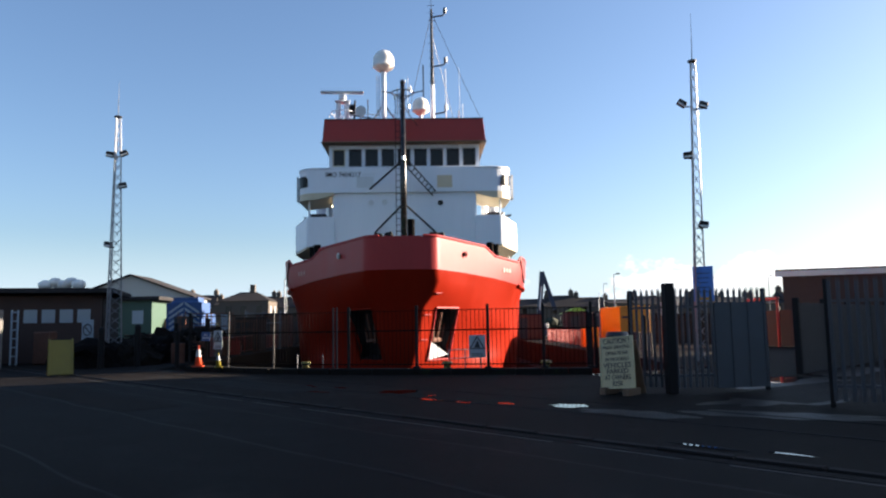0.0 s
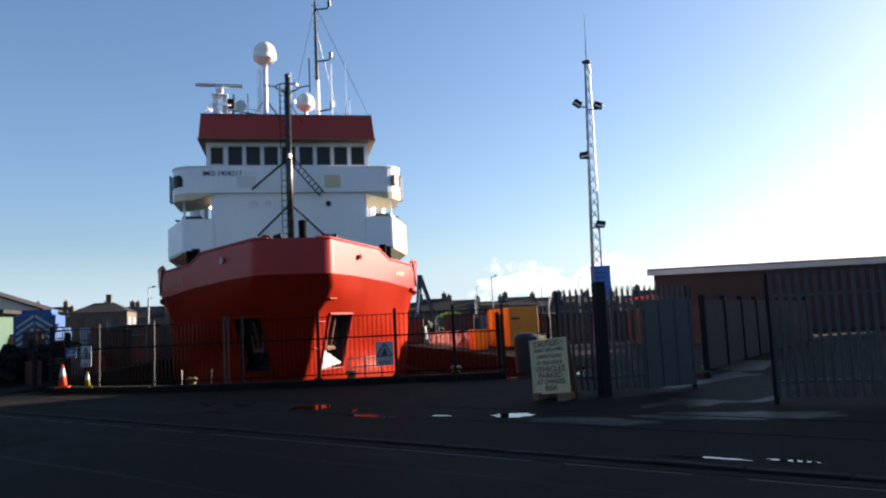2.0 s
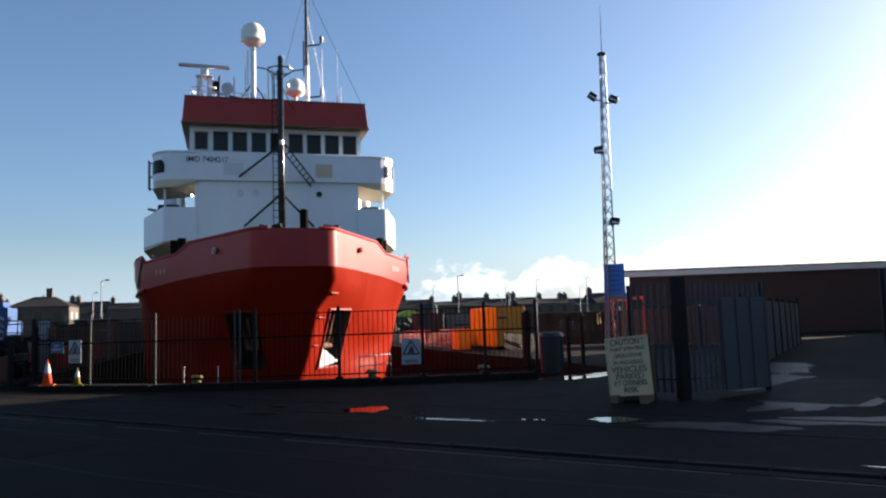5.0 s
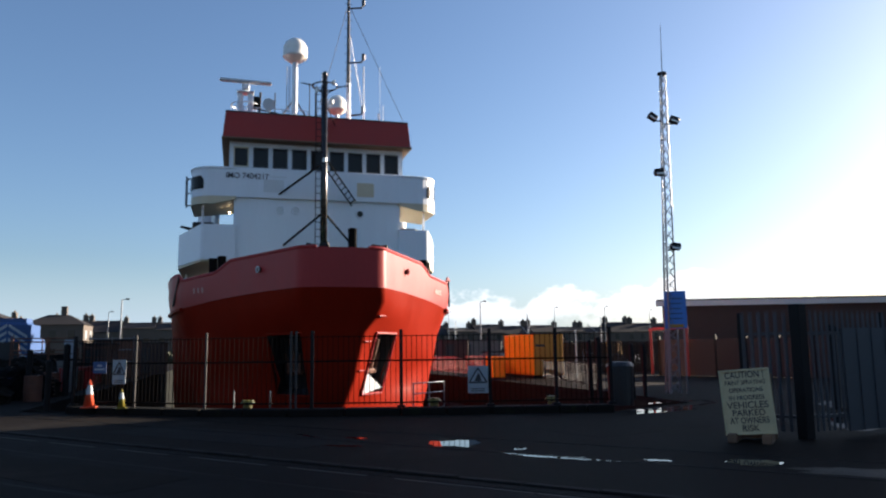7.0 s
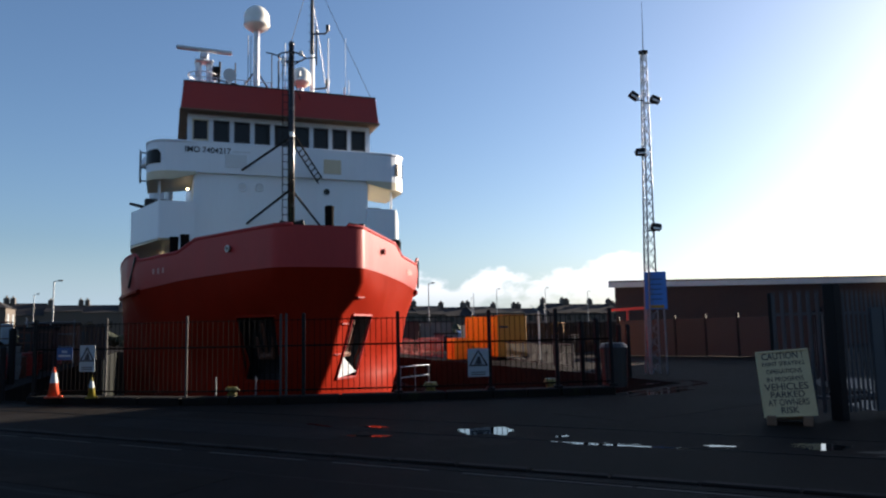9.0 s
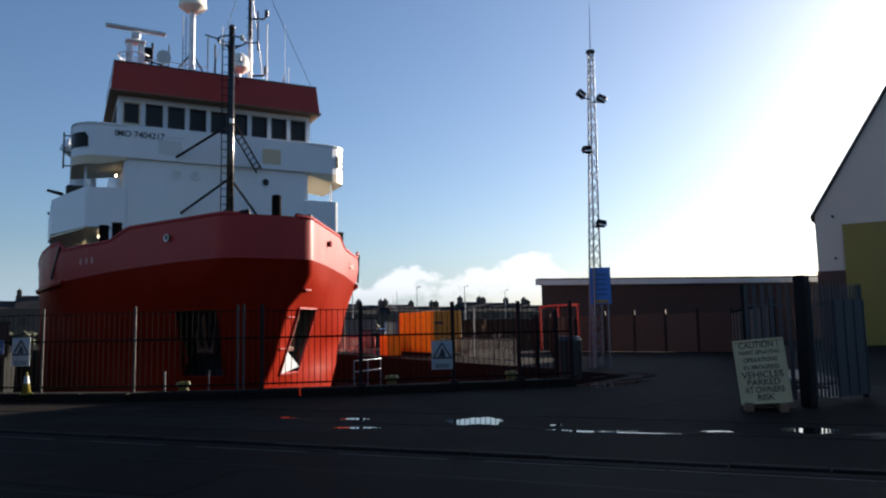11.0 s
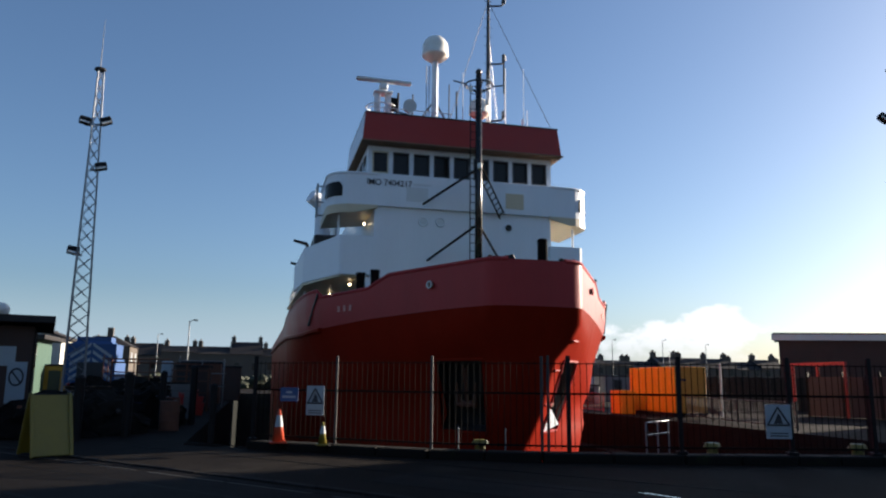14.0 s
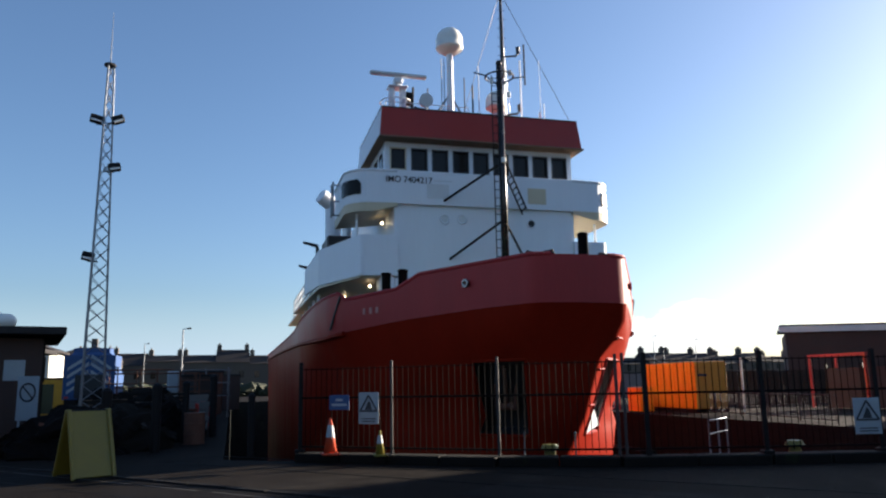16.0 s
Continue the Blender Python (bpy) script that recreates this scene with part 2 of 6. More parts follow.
def solid(name, bm, material, label, category, group="", kind="", smooth=False):
    """One mesh that is a whole thing, its origin at the middle of its base."""
    lo = Vector([min(v.co[i] for v in bm.verts) for i in range(3)])
    hi = Vector([max(v.co[i] for v in bm.verts) for i in range(3)])
    base = Vector(((lo.x + hi.x) / 2, (lo.y + hi.y) / 2, lo.z))
    bmesh.ops.translate(bm, vec=-base, verts=bm.verts)
    bmesh.ops.recalc_face_normals(bm, faces=bm.faces)
    me = bpy.data.meshes.new(name)
    bm.to_mesh(me)
    bm.free()
    for p in me.polygons:
        p.use_smooth = smooth
    me.materials.append(M[material])
    ob = new(name, me)
    ob.location = base
    WORLD[ob] = Matrix.Translation(base)
    return tagged(ob, label, category, group, kind)


def box(bm, c, s, rz=0.0, rx=0.0, ry=0.0, bevel=0.0):
    m = pose(*c, rx, ry, rz) @ Matrix.Diagonal((*s, 1))
    r = bmesh.ops.create_cube(bm, size=1, matrix=m)
    if bevel:
        es = list({e for v in r["verts"] for e in v.link_edges})
        bmesh.ops.bevel(bm, geom=es, offset=bevel, segments=1, affect="EDGES", clamp_overlap=True)
    return bm


def rod(bm, a, b, r, r2=None, seg=8):
    a, b = Vector(a), Vector(b)
    d = b - a
    m = Matrix.Translation((a + b) / 2) @ d.to_track_quat("Z", "Y").to_matrix().to_4x4()
    bmesh.ops.create_cone(bm, cap_ends=True, segments=seg, radius1=r, radius2=r if r2 is None else r2, depth=d.length, matrix=m)
    return bm


def ball(bm, c, r, sz=1.0, seg=20):
    bmesh.ops.create_uvsphere(bm, u_segments=seg, v_segments=seg // 2, radius=r, matrix=Matrix.Translation(c) @ Matrix.Diagonal((1, 1, sz, 1)))
    return bm


def ring(bm, c, r, thick, seg=24, axis="Z"):
    turn = {"Z": Matrix(), "X": Matrix.Rotation(radians(90), 4, "Y"), "Y": Matrix.Rotation(radians(90), 4, "X")}[axis]
    pts = [Vector(c) + (turn @ Vector((r * math.cos(2 * math.pi * i / seg), r * math.sin(2 * math.pi * i / seg), 0))) for i in range(seg)]
    for i in range(seg):
        rod(bm, pts[i], pts[(i + 1) % seg], thick, seg=6)
    return bm


def prism(bm, outline, z0, z1):
    """A closed outline in x, y raised from z0 to z1; either height may be a function of the corner."""
    f0 = z0 if callable(z0) else (lambda p: z0)
    f1 = z1 if callable(z1) else (lambda p: z1)
    lo = [bm.verts.new((x, y, f0((x, y)))) for x, y in outline]
    hi = [bm.verts.new((x, y, f1((x, y)))) for x, y in outline]
    bm.faces.new(lo[::-1])
    bm.faces.new(hi)
    for i in range(len(lo)):
        j = (i + 1) % len(lo)
        bm.faces.new((lo[i], lo[j], hi[j], hi[i]))
    return bm


def upright(bm, outline, m, depth):
    """A closed outline in x, z, made depth thick along y, laid by m."""
    a = [bm.verts.new(m @ Vector((x, 0, z))) for x, z in outline]
    b = [bm.verts.new(m @ Vector((x, depth, z))) for x, z in outline]
    bm.faces.new(a)
    bm.faces.new(b[::-1])
    for i in range(len(a)):
        j = (i + 1) % len(a)
        bm.faces.new((a[i], b[i], b[j], a[j]))
    return bm


def B():
    return bmesh.new()


def words(name, text, size, m, material, parent, width=None):
    """Lettering as a thin raised mesh, standing in the x, z plane of m and read from its -y side."""
    cu = bpy.data.curves.new(name, "FONT")
    cu.offset = 0.012 * size
    cu.body, cu.size, cu.align_x, cu.align_y, cu.extrude = text, size, "CENTER", "CENTER", 0.002
    tmp = bpy.data.objects.new("tmp", cu)
    scene.collection.objects.link(tmp)
    dg = bpy.context.evaluated_depsgraph_get()
    me = bpy.data.meshes.new_from_object(tmp.evaluated_get(dg))
    bpy.data.objects.remove(tmp)
    me.name = name
    xs = [v.co.x for v in me.vertices]
    k = width / (max(xs) - min(xs)) if width else 1.0
    me.transform(WORLD[parent].inverted() @ m @ Matrix.Rotation(radians(90), 4, "X") @ Matrix.Diagonal((k, 1, 1, 1)))
    me.materials.clear()
    me.materials.append(M[material])
    ob = new(name, me)
    ob.parent = parent
    WORLD[ob] = WORLD[parent]
    return ob


# ---- ground, road, dock ----
DOCK = [(-9.2, 3.6), (-7.6, 2.5), (-5.9, 1.1), (-4.1, -0.1), (-2.0, -1.1), (0.2, -1.75), (2.2, -2.25), (4.2, -2.75), (5.8, -3.1), (9.0, -1.5), (9.6, 4.0), (9.8, 74.0), (-9.6, 74.0)]
bm = B()
R = 2500.0
inner = [bm.verts.new((x, y, 0)) for x, y in DOCK]
centre = Vector((0, 20, 0))
mid_ring, outer = [], []
for x, y in DOCK:
    d = (Vector((x, y, 0)) - centre).normalized()
    mid_ring.append(bm.verts.new(centre + d * 140))
    outer.append(bm.verts.new(centre + d * R))
for ra, rb in ((inner, mid_ring), (mid_ring, outer)):
    for i in range(len(DOCK)):
        j = (i + 1) % len(DOCK)
        bm.faces.new((ra[i], ra[j], rb[j], rb[i]))
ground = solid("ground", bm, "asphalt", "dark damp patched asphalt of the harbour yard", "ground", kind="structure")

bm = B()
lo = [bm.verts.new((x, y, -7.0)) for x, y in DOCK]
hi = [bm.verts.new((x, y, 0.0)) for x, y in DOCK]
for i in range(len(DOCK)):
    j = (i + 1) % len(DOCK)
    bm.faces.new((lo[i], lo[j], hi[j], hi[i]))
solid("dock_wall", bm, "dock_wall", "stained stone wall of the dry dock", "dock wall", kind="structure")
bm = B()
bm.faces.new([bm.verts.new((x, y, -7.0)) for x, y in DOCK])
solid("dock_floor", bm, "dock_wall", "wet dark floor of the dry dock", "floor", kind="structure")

# the road runs along ROAD_D past the yard; its kerb passes ROAD_P
ROAD_P, ROAD_D = Vector((0.75, -12.9, 0)), Vector((0.652, -0.758, 0))
ROAD_N = Vector((-0.758, -0.652, 0))
ROAD_TURN = math.degrees(math.atan2(ROAD_D.y, ROAD_D.x))
bm = B()
a, b = ROAD_P - ROAD_D * 160, ROAD_P + ROAD_D * 160
q = [a, b, b + ROAD_N * 14.0, a + ROAD_N * 14.0]
prism(bm, [(p.x, p.y) for p in q], -0.05, 0.006)
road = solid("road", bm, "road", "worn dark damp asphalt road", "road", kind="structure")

# ---- the ship ----
ship = thing("ship", "red-hulled supply ship with white superstructure in a dry dock", "ship", at=(0, 25, -6.2))
Y_END = 54.0


def lerp_table(z, rows):
    for (z0, *v0), (z1, *v1) in zip(rows, rows[1:]):
        if z <= z1:
            k = max(0.0, (z - z0) / (z1 - z0))
            return [p + (q - p) * k for p, q in zip(v0, v1)]
    return list(rows[-1][1:])


# height: stem, half breadth and its growth behind the rounded stem, corner radius, share of the beam
FORM = [(-6.2, 9.0, 0.05, 0.9, 0.25, 0.55), (-0.8, 6.18, 0.12, 0.931, 0.26, 0.755), (0.6, 5.435, 0.55, 0.594, 0.2, 0.82), (2.2, 4.87, 0.779, 0.739, 0.2, 0.868), (3.66, 4.14, 1.85, 0.754, 0.34, 0.968), (5.4, 4.12, 1.85, 0.75, 0.34, 0.97)]


def half(s, z):
    stem, b0, grow, r, share = lerp_table(z, FORM)
    k = max(0.0, 1 - (1 - s / r) ** 2.6) ** (1 / 2.6) if s < r else 1.0
    u = stem + s - 1.78
    full = min(1.0, max(0.0, (s - 9.0) / 6.0))   # upright sides abaft the shoulder
    share += (0.985 - share) * 0.93 * full * full * (3 - 2 * full)
    side = share * (0.57 * u if u < 9.9 else 6.5 - 0.857 * math.exp(-(u - 9.9) * 0.665))
    bow = b0 + grow * s
    return (bow + side - math.sqrt((bow - side) ** 2 + 0.02)) / 2 * k


def skin(s, z, side=1, out=0.0):
    stem = lerp_table(z, FORM)[0]
    y = stem + s * (Y_END - stem) / Y_END
    x = half(s, z)
    if out:
        e = 0.02
        dx, dy = half(s + e, z) - half(max(s - e, 0), z), 2 * e if s > e else s + e
        k = math.hypot(dx, dy)
        x, y = x + out * dy / k, y - out * dx / k
    return Vector((side * x, y, z))


def along(s, rows):
    return lerp_table(s, rows)[0]


def knuckle(s):
    return along(s, [(0, 3.66), (2, 3.65), (5, 3.55), (7.6, 3.36), (9.5, 3.28), (12, 3.32), (16, 3.42), (22, 3.55), (30, 3.7), (54, 4.0)])


def rail(s):
    """The top of the bulwark: high round the bow, a step down abaft the forecastle, a raised part, then a slow fall."""
    return along(s, [(0, 4.98), (4.2, 4.93), (5.2, 4.56), (7.6, 4.46), (8.0, 4.72), (12, 4.5), (16.5, 4.35), (19, 4.15), (26, 4.15), (54, 4.4)])


S = [0, 0.02, 0.05, 0.09, 0.13, 0.17, 0.21, 0.26, 0.34, 0.44, 0.6, 0.8, 1.05, 1.4, 1.75, 2.1, 2.6, 3.2, 3.8, 4.2, 4.7, 5.2, 6.0, 6.8, 7.6, 8.0, 8.6, 9.2, 10.5, 12, 14, 16.5, 19, 22, 26, 26.3, 31, 37, 43, 49, Y_END]
Z = [-6.2, -5, -4, -3, -2, -1.2, -0.55, 0.05, 0.6, 1.2, 1.7, 2.2, 2.7, 3.2]
POCKET = (0.8, 2.1, 0.05, 2.2)


def sheet(bm, sides, rows, hole=None, out=0.0):
    for side in sides:
        grid = [[bm.verts.new(skin(s, z(s) if callable(z) else z, side, out)) for s in S] for z in rows]
        for j in range(len(rows) - 1):
            for i in range(len(S) - 1):
                if hole and not callable(rows[j + 1]) and hole[0] - (0.2 if side < 0 else 0) - 1e-6 <= S[i] < hole[1] - 1e-6 and hole[2] - 1e-6 <= rows[j] < hole[3] - 1e-6:
                    continue
                bm.faces.new((grid[j][i], grid[j][i + 1], grid[j + 1][i + 1], grid[j + 1][i]))
    bmesh.ops.remove_doubles(bm, verts=bm.verts, dist=0.001)
    return bm


hull = part("hull", sheet(B(), (1, -1), Z + [knuckle], POCKET), "hull", ship, "glossy red hull plating, shade of the flare put into its darker red", smooth=True)
BW_ROWS = [knuckle, lambda s: (knuckle(s) + rail(s)) / 2, rail]
bw = sheet(B(), (1, -1), BW_ROWS, out=0.015)
bulwark = part("bulwark", bw, "bulwark", ship, "worn red bulwark round the bow, skylight put into its lighter red", smooth=True)
# unseen lining, made green to cut red bounce light on the white front
part("bulwark_lining", sheet(B(), (1, -1), BW_ROWS, out=-0.06), "green", ship, smooth=True)
# rubbing strake along the knuckle aft, rail cap
for side in (1, -1):
    bm = B()
    for a, b in zip([s for s in S if s >= 7.6], [s for s in S if s > 7.6]):
        rod(bm, skin(a, knuckle(a) - 0.05, side, 0.05), skin(b, knuckle(b) - 0.05, side, 0.05), 0.09, seg=6)
    part("rubbing_strake", bm, "hull", ship)
    bm = B()
    for a, b in zip(S[2:], S[3:]):
        rod(bm, skin(a, rail(a), side, -0.02), skin(b, rail(b), side, -0.02), 0.07, seg=8)
    part("rail_cap", bm, "bulwark", ship)
# foredeck and main deck
bm = B()
for z, lo_s, hi_s in ((3.85, 0.6, 8.0), (3.0, 8.0, Y_END)):
    ss = [s for s in S if lo_s <= s <= hi_s]
    for a, b in zip(ss, ss[1:]):
        p, q = skin(a, z, 1, -0.06), skin(b, z, 1, -0.06)
        bm.faces.new([bm.verts.new(v) for v in ((-p.x, p.y, z), (p.x, p.y, z), (q.x, q.y, z), (-q.x, q.y, z))])
part("deck", bm, "green", ship, "dull green painted steel deck")
bm = B()
prism(bm, [(-5.9, Y_END - 0.05), (5.9, Y_END - 0.05), (5.9, Y_END), (-5.9, Y_END)], -6.2, 4.0)
part("transom", bm, "hull", ship)

# anchor pockets, the shade of the recess put into black paint
for side in (1, -1):
    s0, s1, z0, z1 = POCKET
    s0 -= 0.2 if side < 0 else 0
    bm = B()
    cs = [(s0, z0), (s1, z0), (s1, z1), (s0, z1)]
    o = [skin(s, z, side) for s, z in cs]
    n_in = ((o[1] - o[0]).cross(o[3] - o[0])).normalized()
    if n_in.x * side > 0:
        n_in = -n_in
    i_ = [v + n_in * 0.55 for v in o]
    vo, vi = [bm.verts.new(v) for v in o], [bm.verts.new(v) for v in i_]
    for k in range(4):
        bm.faces.new((vo[k], vo[(k + 1) % 4], vi[(k + 1) % 4], vi[k]))
    bm.faces.new(vi)
    pocket = part("anchor_pocket", bm, "black", ship, "recessed anchor pocket in the bow plating, shade put into its black")
    bm = B()
    for a, b in zip(o, o[1:] + o[:1]):
        rod(bm, a - n_in * 0.02, b - n_in * 0.02, 0.045, seg=6)
    # lighter red on the sunward rim paints in its highlight
    part("pocket_rim", bm, "bulwark" if side > 0 else "hull", pocket)
    # sill plate, white so that the sunlit triangle is in its colour
    if side > 0:
        bm = B()
        w = [o[0] - n_in * 0.03, o[1] * 0.82 + o[0] * 0.18 - n_in * 0.2 + Vector((0, 0, 0.26)), o[0] * 0.64 + o[3] * 0.36 - n_in * 0.03]
        w2 = [v + n_in * 0.45 for v in w]
        va, vb = [bm.verts.new(v) for v in w], [bm.verts.new(v) for v in w2]
        bm.faces.new(va)
        bm.faces.new(vb[::-1])
        for k in range(3):
            bm.faces.new((va[k], vb[k], vb[(k + 1) % 3], va[(k + 1) % 3]))
        part("sill_plate", bm, "white", pocket, "sill plate at the pocket foot, sunlight put into its white")
    # stockless anchor: shank, crown, flukes
    c = (i_[0] + i_[1] + i_[2] + i_[3]) / 4 - n_in * 0.28
    t_ = (o[1] - o[0]).normalized()
    u_ = (o[3] - o[0]).normalized()
    bm = B()
    rod(bm, c + u_ * 0.85, c - u_ * 0.35, 0.07)
    rod(bm, c - u_ * 0.38 - t_ * 0.34, c - u_ * 0.38 + t_ * 0.34, 0.11)
    for k in (-1, 1):
        rod(bm, c - u_ * 0.38 + t_ * 0.28 * k, c + u_ * 0.32 + t_ * 0.36 * k, 0.10, 0.03, seg=6)
    part("anchor", bm, "rust", pocket, "rusty stockless anchor")
# fender ledges on the stem, fairleads in the bulwark
for z in (0.9, 1.9, 2.75):
    bm = B()
    box(bm, skin(0.36, z, 1, 0.03), (0.4, 0.09, 0.045), rz=45, bevel=0.01)
    part("stem_step", bm, "bulwark", ship, "small step plate on the stem")
for side in (1, -1):
    c = skin(2.33, 4.42, side, 0.05)
    d = (skin(2.33, 4.42, side, 0.3) - c).normalized()
    bm = B()
    rod(bm, c - d * 0.12, c + d * 0.03, 0.095, seg=16)
    part("fairlead", bm, "black" if side > 0 else "rust", ship, "round fairlead with a bright lip")
    bm = B()
    pts = []
    ux = d.cross(Vector((0, 0, 1))).normalized()
    for k in range(17):
        an = 2 * math.pi * k / 16
        pts.append(c + d * 0.06 + (ux * math.cos(an) + Vector((0, 0, 1)) * math.sin(an)) * 0.1)
    for a, b in zip(pts, pts[1:]):
        rod(bm, a, b, 0.028, seg=6)
    part("fairlead_lip", bm, "steel" if side < 0 else "bulwark", ship)

# superstructure
FRONT = 11.85
bm = B()
prism(bm, [(-3.58, FRONT), (3.58, FRONT), (3.58, 24), (-3.58, 24)], 3.2, 9.3)
deckhouse = part("deckhouse", bm, "white", ship, "white painted steel deckhouse front")
# boat-deck bulwark: solid front and sides with an overhanging floor
LOW = 4.86
for side in (1, -1):
    bm = B()
    o = [(side * 3.5, FRONT - 0.15), (side * (LOW - 0.1), FRONT - 0.15), (side * LOW, FRONT - 0.1), (side * 5.98, 15.2), (side * 6.15, 19.6), (side * 6.05, 19.6), (side * 5.88, 15.2), (side * (LOW - 0.12), FRONT), (side * 3.5, FRONT + 0.02)]
    prism(bm, o if side > 0 else o[::-1], lambda p: 5.42 + 0.03 * max(0, p[1] - 13), lambda p: 6.9 if p[1] < 19 else 6.75)
    part("boat_deck_bulwark", bm, "white", ship)
    bm = B()
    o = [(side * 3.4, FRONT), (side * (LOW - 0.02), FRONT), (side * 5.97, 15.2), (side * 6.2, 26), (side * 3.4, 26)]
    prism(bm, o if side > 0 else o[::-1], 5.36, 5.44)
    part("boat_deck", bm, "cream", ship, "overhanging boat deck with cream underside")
    # side-house face under the boat deck, with a lit lamp
    bm = B()
    box(bm, (side * 3.85, 12.25, 4.6), (0.5, 0.9, 1.6), bevel=0.03)
    part("side_house", bm, "white", ship)
    for yy in (17.2, 19.4, 21.6, 23.8, 25.8):
        bm = B()
        rod(bm, (side * 5.8, yy, 3.2), (side * 5.75, yy, 5.4), 0.06)
        part("deck_post", bm, "white", ship)
    # bridge wing
    pts = [(3.5, FRONT - 0.16), (4.4, FRONT - 0.12)]
    for k in range(7):
        an = math.pi / 2 * k / 6
        pts.append((4.4 + 0.95 * math.sin(an), FRONT + 0.83 - 0.95 * math.cos(an)))
    pts += [(5.35, 15.2)]
    inn = [(5.27, 15.2)]
    for k in range(6, -1, -1):
        an = math.pi / 2 * k / 6
        inn.append((4.4 + 0.87 * math.sin(an), FRONT + 0.83 - 0.87 * math.cos(an)))
    inn += [(3.5, FRONT - 0.08)]
    bm = B()
    o = [(side * x, y) for x, y in pts + inn]
    prism(bm, o if side > 0 else o[::-1], 8.1, 9.32)
    wing = part("bridge_wing", bm, "white", ship, "rounded white bridge wing")
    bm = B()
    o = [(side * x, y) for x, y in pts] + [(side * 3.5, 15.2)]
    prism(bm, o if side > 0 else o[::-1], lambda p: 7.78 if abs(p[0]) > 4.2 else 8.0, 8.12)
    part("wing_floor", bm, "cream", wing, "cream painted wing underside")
    bm = B()
    for a, b in zip(pts, pts[1:]):
        rod(bm, (side * a[0], a[1], 9.33), (side * b[0], b[1], 9.33), 0.05, seg=6)
    part("wing_rail", bm, "white", wing)
    bm = B()
    cols = []
    for k in range(9):
        an = radians(26 + 64 * k / 8)
        cols.append((4.4 + 0.955 * math.sin(an), FRONT + 0.83 - 0.955 * math.cos(an), math.sin(an), -math.cos(an)))
    cols.append((5.355, 13.06, 1.0, 0.0))
    grid = []
    for k, (x, y, nx, ny) in enumerate(cols):
        lo, hi = 8.42 + (0.14 if k == 9 else 0.0), 8.98 - (0.16 if k == 0 else 0.0)
        grid.append([bm.verts.new((side * (x + nx * o), y + ny * o, z)) for o, z in ((0.025, lo), (0.025, hi), (-0.02, hi), (-0.02, lo))])
    for a, b in zip(grid, grid[1:]):
        for k in range(4):
            bm.faces.new((a[k], b[k], b[(k + 1) % 4], a[(k + 1) % 4]))
    bm.faces.new(grid[0])
    bm.faces.new(grid[-1][::-1])
    part("wing_window", bm, "dark_glass", wing, "black wing window with cut corners")
    bm = B()
    rod(bm, (side * 4.85, 12.6, 6.8), (side * 4.85, 12.6, 7.9), 0.05)
    part("wing_post", bm, "white", ship)
    # screen frame outboard of the wing
    bm = B()
    for yy in (13.6, 14.1):
        rod(bm, (side * 5.62, yy, 8.0), (side * 5.62, yy, 9.3), 0.04, seg=6)
    for zz in (8.05, 8.6, 9.25):
        rod(bm, (side * 5.62, 13.6, zz), (side * 5.62, 14.1, zz), 0.035, seg=6)
        rod(bm, (side * 5.3, 13.85, zz), (side * 5.62, 13.85, zz), 0.03, seg=6)
    part("lantern_screen", bm, "galv", wing, "grey side-light screen")
    for lx, ly, lz in ((3.76, 13.35, 7.7), (4.3, 13.0, 5.2), (4.7, 17.0, 5.25)):
        bm = B()
        ball(bm, (side * lx, ly, lz), 0.055, seg=10)
        part("deck_lamp", bm, "glow" if side < 0 else "lamp", ship, "small lit deck lamp" if side < 0 else "small round deck lamp")
    # dark pipe heads beside the forecastle
    for xx, yy, hh in ((4.28, 9.9, 5.18), (3.93, 8.9, 5.15)):
        bm = B()
        rod(bm, (side * xx, yy, 3.6), (side * xx, yy, hh), 0.155, seg=12)
        rod(bm, (side * xx, yy, hh), (side * xx, yy, hh + 0.05), 0.185, 0.15, seg=12)
        part("mooring_bitt", bm, "bar_black", ship, "black mooring bitt with a bright edge", smooth=False)

# bridge-deck front between the wings
bm = B()
prism(bm, [(-3.5, FRONT - 0.16), (3.5, FRONT - 0.16), (3.5, FRONT - 0.02), (-3.5, FRONT - 0.02)], 8.1, 9.32)
part("bridge_front", bm, "white", ship)
bm = B()
rod(bm, (-3.5, FRONT - 0.12, 9.33), (3.5, FRONT - 0.12, 9.33), 0.05, seg=6)
part("bridge_rail", bm, "white", ship)
# wheelhouse: sills, mullions and head round nine windows
WY, WX = 12.35, 3.82
W0, PITCH, WW, WZ0, WZ1 = -3.64, 0.8275, 0.63, 9.58, 10.42
bm = B()
box(bm, (0, WY + 0.1, (9.3 + WZ0) / 2), (2 * WX, 0.2, WZ0 - 9.3))
box(bm, (0, WY + 0.1, (WZ1 + 10.8) / 2), (2 * WX, 0.2, 10.8 - WZ1))
edges = [-WX] + [e for k in range(9) for e in (W0 + k * PITCH, W0 + k * PITCH + WW)] + [WX]
for k in range(0, len(edges), 2):
    box(bm, ((edges[k] + edges[k + 1]) / 2, WY + 0.1, (WZ0 + WZ1) / 2), (edges[k + 1] - edges[k], 0.2, WZ1 - WZ0))
wheelhouse = part("wheelhouse_front", bm, "white", ship, "white wheelhouse front with nine windows")
